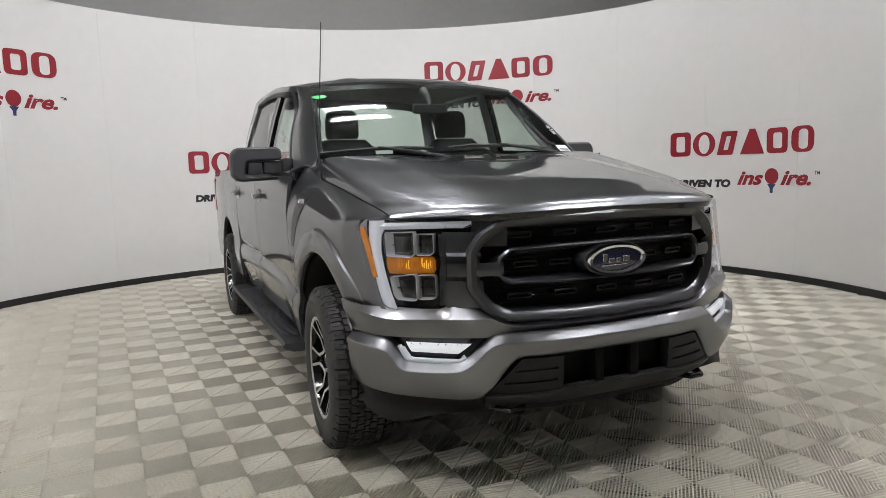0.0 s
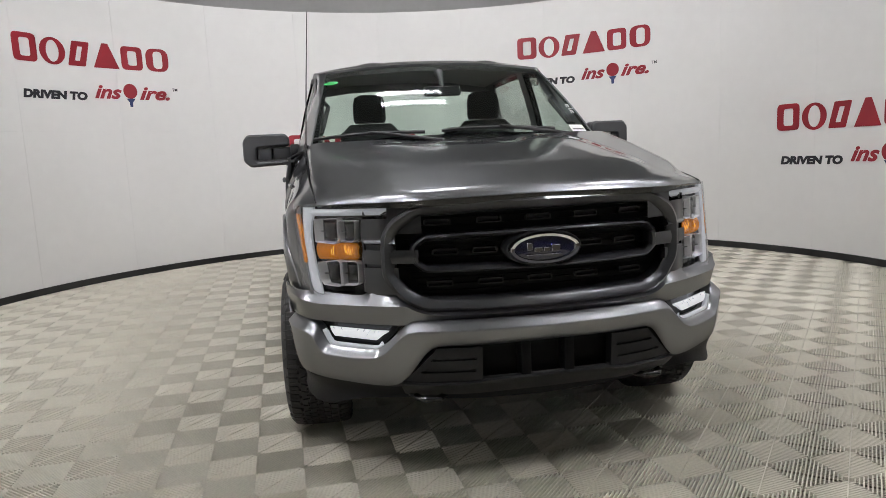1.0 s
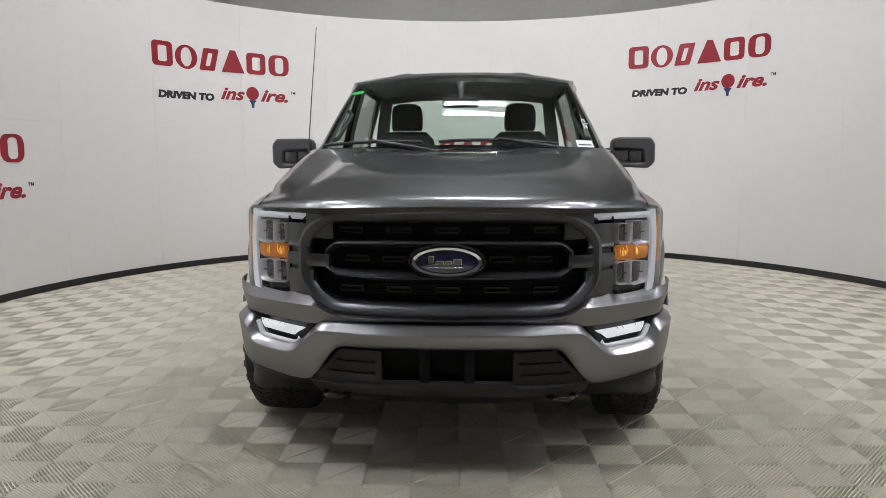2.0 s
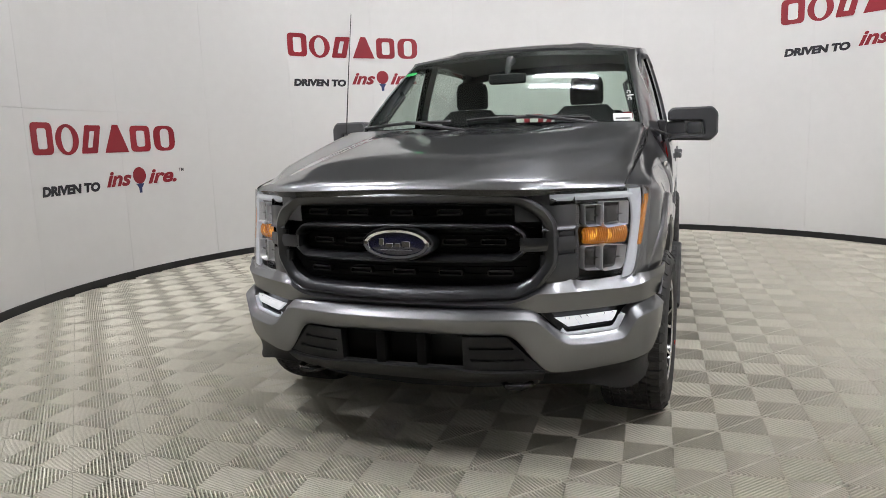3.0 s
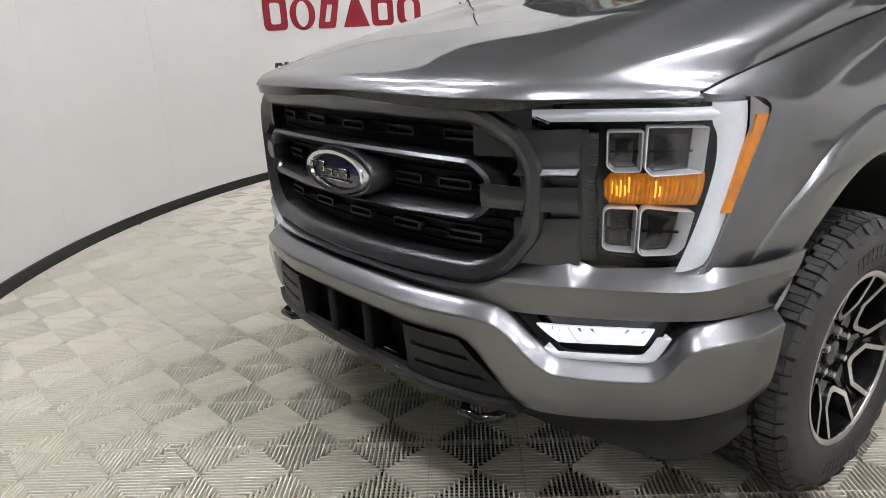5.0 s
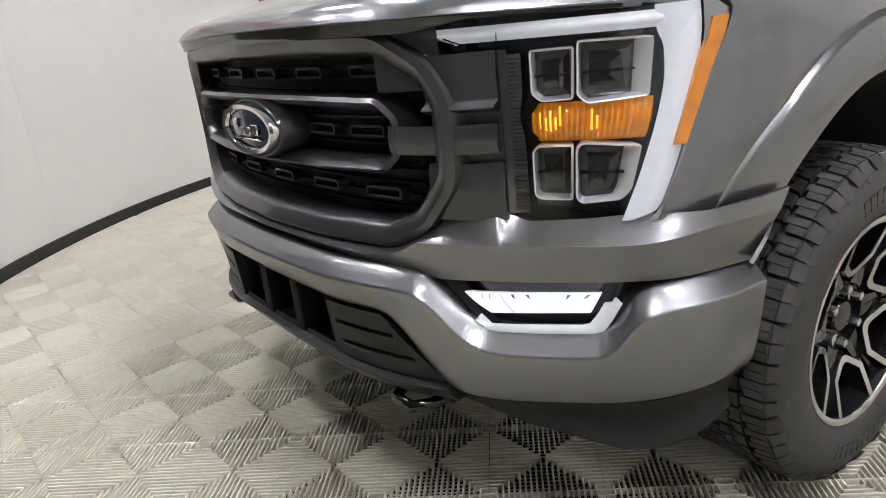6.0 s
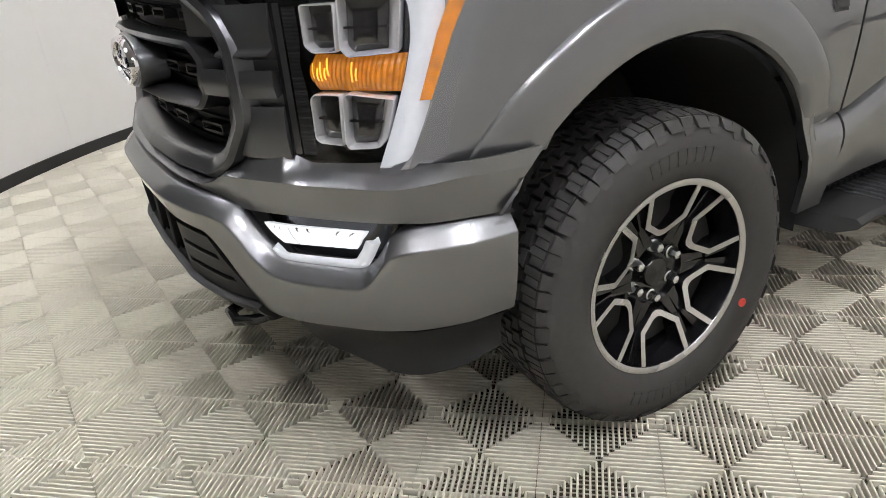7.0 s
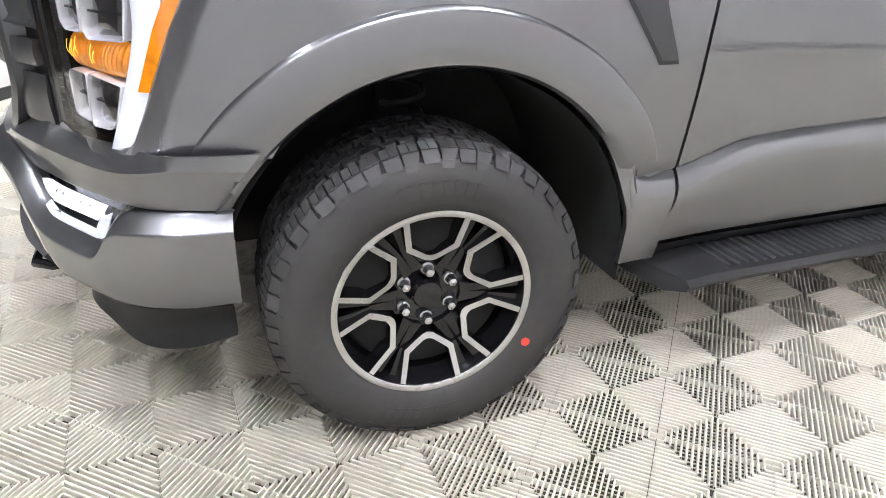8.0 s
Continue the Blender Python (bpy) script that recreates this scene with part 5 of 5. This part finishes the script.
    w.location = (s * 0.80 - s * 0.80 * math.cos(steer), yy - 0.006 - s * 0.80 * math.sin(steer), HUB_Z)
    w.rotation_euler = (0, 0, steer + (math.pi if s < 0 else 0.0))
    return w


for yy in (0.0, REAR_Y):
    for s in (1, -1):
        wheel(s, yy)

# ---- mirrors, steps, wipers, aerial, cab fittings ----
for s in (1, -1):
    # mirror: wide housing with an arm block let into it
    bm = bmesh.new()
    def ms(x, y, z):
        return (s * x, y, z)
    hous = rounded([(1.02, 1.345), (1.25, 1.335), (1.292, 1.375), (1.292, 1.50), (1.262, 1.54), (1.03, 1.540), (1.005, 1.515), (1.005, 1.462), (1.205, 1.455), (1.215, 1.372), (1.02, 1.366)], 0.018, 4)
    front = [(inset_loop(hous, 0.012), 0.895), (hous, 0.91), (hous, 1.02)]
    loft(bm, [[ms(x, y + 0.03 * (1.292 - x) / 0.28 * 0 + 0.05 * smooth(1.1, 1.3, x), z) for x, z in lp] for lp, y in front])
    mirror = part("door_mirror", bm, MIRRORCASE, truck, "dark grained plastic door mirror")
    bm = bmesh.new()
    box(bm, s * 1.115, s * 1.20, 0.93, 0.99, 1.378, 1.452, 0.012, 2)
    part("indicator_block", bm, MIRRORCASE, mirror)
    bm = bmesh.new()
    box(bm, s * 0.965, s * 1.108, 0.925, 0.985, 1.380, 1.458, 0.014, 2)
    part("mirror_arm", bm, MIRRORCASE, mirror)
    bm = bmesh.new()
    box(bm, s * 0.945, s * 1.0, 0.86, 1.03, 1.335, 1.47, 0.012, 2)
    part("mirror_foot", bm, BLACK, mirror)
    bm = bmesh.new()
    box(bm, s * 1.03, s * 1.27, 1.022, 1.028, 1.36, 1.52, 0.002, 1)
    part("mirror_glass", bm, CHROME, mirror)

    # running board
    bm = bmesh.new()
    sec = [(0.84, 0.345), (1.045, 0.335), (1.088, 0.345), (1.096, 0.362), (1.082, 0.378), (0.85, 0.392)]
    def yoff(x):
        return 0.11 * smooth(0.98, 1.10, x)
    loft(bm, [[ms(x, (0.62 + yoff(x)) if k == 0 else y, z - (0.008 if k == 0 else 0)) for x, z in sec] for k, y in enumerate((0.60, 0.80, 1.6, 2.4, 3.0, 3.12))])
    step = part("running_board", bm, BLACK, truck, "black running board with ribbed tread pads")
    for y0, y1 in ((0.86, 1.75), (1.90, 2.85)):
        n = int((y1 - y0) / 0.034)
        for k in range(n):
            y = y0 + k * 0.034
            bm = bmesh.new()
            hexa(bm, [ms(0.875, y, 0.386), ms(1.06, y + 0.03, 0.376), ms(1.06, y + 0.045, 0.376), ms(0.875, y + 0.015, 0.386),
                      ms(0.875, y + 0.001, 0.3955), ms(1.06, y + 0.031, 0.384), ms(1.06, y + 0.043, 0.384), ms(0.875, y + 0.013, 0.3955)])
            part("tread_rib", bm, MIRRORCASE, step)
    for y in (0.85, 1.9, 2.8):
        bm = bmesh.new()
        box(bm, s * 0.70, s * 0.90, y, y + 0.06, 0.35, 0.43, 0.01)
        part("step_bracket", bm, BLACK, step)
    # badge and vent on the fender
    bm = bmesh.new()
    VX = lambda y, z: fender_x(min(y, 0.655), z)
    vy0 = pc([0.972, 1.114, 1.27], [0.540, 0.430, 0.325])
    vy1 = pc([0.972, 1.114, 1.27], [0.580, 0.515, 0.470])
    def vent(u, v):
        z = 0.978 + 0.285 * v
        y = vy0(z) + (vy1(z) - vy0(z)) * u
        return (s * (VX(y, z) + 0.006 - 0.004 * (1 - u)), y, z)
    sheet(bm, vent, lin(0, 1, 5), lin(0, 1, 10), rim=0.012)
    vent_ob = part("fender_vent", bm, SATIN, truck, recalc=False)
    bm = bmesh.new()
    sheet(bm, lambda u, v: (lambda y, z: (s * (VX(y, z) + 0.0015), y, z))(vy0(0.968 + 0.295 * v) - 0.014 + (vy1(0.968 + 0.295 * v) - vy0(0.968 + 0.295 * v) + 0.018) * u, 0.968 + 0.295 * v), lin(0, 1, 7), lin(0, 1, 14))
    part("vent_recess", bm, BLACK, vent_ob, recalc=False)
    bm = bmesh.new()
    for k in range(5):
        y = 0.365 + 0.021 * k
        z = 1.225
        box(bm, s * (VX(y, z) + 0.000), s * (VX(y, z) + 0.010), y, y + 0.015, z - 0.014 + 0.004 * (k % 2), z + 0.014, 0.002, 1)
    part("badge_bars", bm, CHROME, vent_ob, "chrome badge bars")

# wipers
for x0, x1, px in ((-0.86, -0.22, -0.42), (-0.12, 0.60, 0.42)):
    bm = bmesh.new()
    ln = [ws_pt(x / 0.885, 0.055 + 0.02 * math.sin(math.pi * (x - x0) / (x1 - x0)), 0.014) for x in lin(x0, x1, 12)]
    tube(bm, ln, 0.010, 6)
    wip = part("wiper", bm, BLACK, truck)
    bm = bmesh.new()
    mid = ws_pt(0.5 * (x0 + x1) / 0.885, 0.075, 0.026)
    tube(bm, [(px + 0.30, 0.41, 1.44), (px + 0.12, 0.42, 1.475), tuple(mid)], [0.014, 0.011, 0.008], 8)
    part("wiper_arm", bm, BLACK, wip)

# aerial on the passenger side
bm = bmesh.new()
tube(bm, [(-0.905, 0.40, 1.415), (-0.905, 0.40, 1.44), (-0.903, 0.402, 1.46)], [0.016, 0.012, 0.006], 10)
aer = part("aerial", bm, BLACK, truck)
bm = bmesh.new()
tube(bm, [(-0.903, 0.402, 1.45), (-0.875, 0.42, 1.82), (-0.845, 0.44, 2.185)], [0.004, 0.0032, 0.0024], 6)
part("mast", bm, BLACK, aer)

# stickers and paint marks on the windscreen
def on_screen(u, v, off):
    return ws_pt(u, v, off)


bm = bmesh.new()
cu, cv = -0.925, 0.80
loft(bm, [[on_screen(cu + 0.060 * math.cos(2 * math.pi * k / 28) * q, cv + 0.028 * math.sin(2 * math.pi * k / 28) * q, 0.003) for k in range(28)] for q in (1.0, 0.5, 0.02)], (False, True))
part("green_sticker", bm, GREENSTICK, screen, "green oval sticker")
bm = bmesh.new()
sheet(bm, lambda u, v: on_screen(0.822 + 0.118 * u, 0.038 + 0.078 * v, 0.003), lin(0, 1, 5), (0, 1))
stick = part("white_label", bm, WHITESTICK, screen, "white label with a printed code bar", recalc=False)
bm = bmesh.new()
sheet(bm, lambda u, v: on_screen(0.835 + 0.09 * u, 0.056 + 0.012 * v, 0.005), lin(0, 1, 5), (0, 1))
part("label_bar", bm, SATIN, screen, recalc=False)
# chalk mark: bars along the driver's edge
bm = bmesh.new()
for a, b in (((0.950, 0.265), (0.950, 0.295)), ((0.930, 0.295), (0.950, 0.295)), ((0.930, 0.265), (0.930, 0.28)), ((0.925, 0.315), (0.970, 0.325)), ((0.950, 0.345), (0.950, 0.375)), ((0.930, 0.375), (0.950, 0.375)), ((0.930, 0.345), (0.930, 0.36))):
    tube(bm, [on_screen(*a, 0.003), on_screen(*b, 0.003)], 0.0035, 5)
part("chalk_mark", bm, WHITESTICK, screen, "white hand-painted mark")

# cab interior
bm = bmesh.new()
def dashp(u, v):
    prof = ((0.50, 1.405), (0.62, 1.43), (0.86, 1.425), (0.97, 1.38), (1.02, 1.25), (1.0, 0.95))
    k = v * 5
    i = min(int(k), 4)
    y = prof[i][0] + (prof[i + 1][0] - prof[i][0]) * (k - i)
    z = prof[i][1] + (prof[i + 1][1] - prof[i][1]) * (k - i)
    return (u * 0.90, y - 0.03 * (1 - u * u), z + (0.035 * smooth(0.30, 0.42, u) * smooth(0.75, 0.55, u) if 0.3 < v < 0.7 else 0))
sheet(bm, dashp, lin(-1, 1, 31), lin(0, 1, 21), ref=(0, 0.6, 0.9))
dash = part("dashboard", bm, DASH, truck, recalc=False)
bm = bmesh.new()
ring = [(0.42 + 0.185 * math.cos(2 * math.pi * k / 36), 1.10 + 0.07 * math.sin(2 * math.pi * k / 36), 1.35 + 0.17 * math.sin(2 * math.pi * k / 36)) for k in range(37)]
tube(bm, ring, 0.017, 8, close=False)
tube(bm, [(0.24, 1.10, 1.35), (0.42, 1.09, 1.34), (0.60, 1.10, 1.35)], [0.02, 0.06, 0.02], 10)
tube(bm, [(0.42, 1.09, 1.33), (0.42, 0.92, 1.27)], 0.045, 10)
part("steering_wheel", bm, DASH, truck)
bm = bmesh.new()
box(bm, -0.125, 0.125, 0.965, 0.995, 1.745, 1.815, 0.02, 3)
mir = part("rear_view_mirror", bm, DASH, truck)
bm = bmesh.new()
sheet(bm, lambda u, v: (-0.11 + 0.22 * u, 0.963, 1.755 + 0.05 * v), (0, 1), (0, 1), ref=(0, 3, 1.7))
part("mirror_back", bm, SATIN, mir, recalc=False)
bm = bmesh.new()
tube(bm, [(0.0, 0.98, 1.80), (0.0, 1.02, 1.87), (0.0, 1.09, 1.905)], [0.014, 0.02, 0.035], 10)
part("mirror_stalk", bm, DASH, mir)


def cushion(bm, cx, w, y0, y1, z0, z1, r=0.05):
    box(bm, cx - w / 2, cx + w / 2, y0, y1, z0, z1, r, 4)


for cx in (-0.43, 0.43):
    bm = bmesh.new()
    lp = []
    for y, z, w in ((1.33, 0.98, 0.24), (1.40, 1.18, 0.245), (1.47, 1.38, 0.245), (1.53, 1.55, 0.205), (1.55, 1.605, 0.15)):
        lp.append(rounded([(cx - w, y - 0.055), (cx + w, y - 0.055), (cx + w, y + 0.085), (cx - w, y + 0.085)], 0.05, 5))
        lp[-1] = [(x, yy, z) for x, yy in lp[-1]]
    loft(bm, lp)
    box(bm, cx - 0.26, cx + 0.26, 0.98, 1.45, 0.84, 0.99, 0.05, 3)
    seat = part("front_seat", bm, SEAT, truck, "dark cloth front seat")
    bm = bmesh.new()
    hw = 0.118
    loft(bm, [[(x, yy, z) for x, yy in rounded([(cx - w, 1.555), (cx + w, 1.555), (cx + w, 1.66), (cx - w, 1.66)], 0.04, 5)] for z, w in ((1.615, hw * 0.90), (1.64, hw * 1.0), (1.75, hw * 1.0), (1.80, hw * 0.88), (1.818, hw * 0.6))])
    part("headrest", bm, SEAT, seat)
bm = bmesh.new()
box(bm, -0.72, 0.72, 2.56, 2.74, 0.95, 1.43, 0.06, 3)
box(bm, -0.72, 0.72, 2.10, 2.62, 0.84, 1.02, 0.05, 3)
rear = part("rear_bench", bm, SEAT, truck, "dark cloth rear bench")
for cx in (-0.47, 0.0, 0.47):
    bm = bmesh.new()
    box(bm, cx - 0.13, cx + 0.13, 2.62, 2.73, 1.41, 1.60 if cx else 1.52, 0.04, 3)
    part("headrest", bm, SEAT, rear)
bm = bmesh.new()
sheet(bm, lambda u, v: roof_pt(u * 0.97, 0.02 + 0.96 * v) - Vector((0, 0, 0.035)), lin(-1, 1, 15), lin(0, 1, 8))
part("headliner", bm, LINING, truck, recalc=False)
for s in (1, -1):
    bm = bmesh.new()
    sheet(bm, lambda u, v: (s * (0.93 - 0.02 * v), 0.70 + 2.1 * u, 0.60 + 0.74 * v), lin(0, 1, 6), lin(0, 1, 3), ref=(s * 3, 1.5, 1))
    part("door_lining", bm, DASH, truck, recalc=False)
    for y in (1.79, ):
        bm = bmesh.new()
        sheet(bm, lambda u, v: (lambda p: (s * (p.x - 0.05), p.y, p.z))(side_line(1.72 + 0.14 * u - 0.03 * v, v)), (0, 1), lin(0, 1, 6))
        part("pillar_lining", bm, LINING, truck, recalc=False)
    # grab handle on the pillar
    bm = bmesh.new()
    tube(bm, [(s * 0.84, 0.78, 1.52), (s * 0.80, 0.80, 1.535), (s * 0.745, 1.0, 1.70), (s * 0.77, 1.02, 1.73)], 0.014, 8)
    part("grab_handle", bm, DASH, truck)
bm = bmesh.new()
box(bm, -0.85, 0.85, 0.75, 2.8, 0.55, 0.60)
part("cab_floor", bm, DASH, truck)

# ---- floor tiles ----
PITCH, RIBS, DEEP = 0.30, 20, 0.0185
LX, LY, LT = -1.7195, -3.1772, radians(-41.8)


def tile_mesh():
    """One open tile, its corner at the origin: four fields of ribs that run square to the edges, and an edge bar."""
    vs, fs = [], []

    def bar(p, d, length, w, top, deep):
        """A bar with a rounded back, open below."""
        n = Vector((-d.y, d.x, 0)) * (w / 2)
        i = len(vs)
        for q in (p, p + d * length):
            for k, z in ((-0.95, -deep), (-1.0, -0.0037), (-0.87, -0.0018), (-0.5, -0.0005), (0.0, 0.0), (0.5, -0.0005), (0.87, -0.0018), (1.0, -0.0037), (0.95, -deep)):
                c = q + n * k
                vs.append((c.x, c.y, top + z))
        for k in range(8):
            fs.append((i + k, i + 9 + k, i + 10 + k, i + 1 + k))

    step = PITCH / RIBS
    for e in range(4):
        org = (Vector((0, 0, 0)), Vector((PITCH, 0, 0)), Vector((PITCH, PITCH, 0)), Vector((0, PITCH, 0)))[e]
        along = (Vector((1, 0, 0)), Vector((0, 1, 0)), Vector((-1, 0, 0)), Vector((0, -1, 0)))[e]
        inward = Vector((-along.y, along.x, 0))
        for k in range(RIBS):
            c = (k + 0.5) * step
            length = min(c, PITCH - c) - 0.002
            if length > 0.008:
                bar(org + along * c + inward * 0.0012, inward, length, 0.0058, 0.0, DEEP)
        for q in range(1, 10):
            d = 0.015 * q
            bar(org + along * d + inward * d, along, PITCH - 2 * d, 0.0024, -0.0140, 0.004)
        if e % 2:
            bar(org + inward * 0.0012, along, PITCH, 0.0022, 0.0, DEEP)
    return vs, fs


tv, tf = tile_mesh()
tile_me = bpy.data.meshes.new("floor_tile")
tile_me.from_pydata(tv, [], tf)
tile_me.materials.append(TILE)
tile_me.shade_smooth()
turn = Matrix.Rotation(LT, 4, "Z")
cells = []
for i in range(-40, 40):
    for j in range(-40, 60):
        p = Matrix.Translation((LX, LY, 0)) @ turn @ Vector(((i + 0.5) * PITCH, (j + 0.5) * PITCH, 0))
        r = math.hypot(p.x - CX, p.y - CY)
        inside = r < RW + 0.10
        front = -4.6 < p.y < -1.4 and abs(p.x) < 3.4 and r > RW - 0.3
        if inside or front:
            cells.append((math.hypot(p.x - 0.4, p.y + 0.9), i, j))
cells.sort()
far_v, far_f = [], []
base_v = np.array(tv)
for n, (_, i, j) in enumerate(cells):
    m = Matrix.Translation((LX, LY, 0)) @ turn @ Matrix.Translation((i * PITCH, j * PITCH, 0))
    if n < 300:
        ob = new("floor_tile", tile_me)
        ob.matrix_world = m
        ob.parent = floor
    else:
        a = np.array(m)
        k = len(far_v) * len(tv)
        far_v.append(base_v @ a[:3, :3].T + a[:3, 3])
        far_f.extend([tuple(q + k for q in f) for f in tf])
me = bpy.data.meshes.new("floor_tile_field")
me.from_pydata(np.concatenate(far_v).tolist(), [], far_f)
me.materials.append(TILE)
me.shade_smooth()
ob = tagged(new("floor_tile_field", me), kind="stuff")
ob.parent = floor
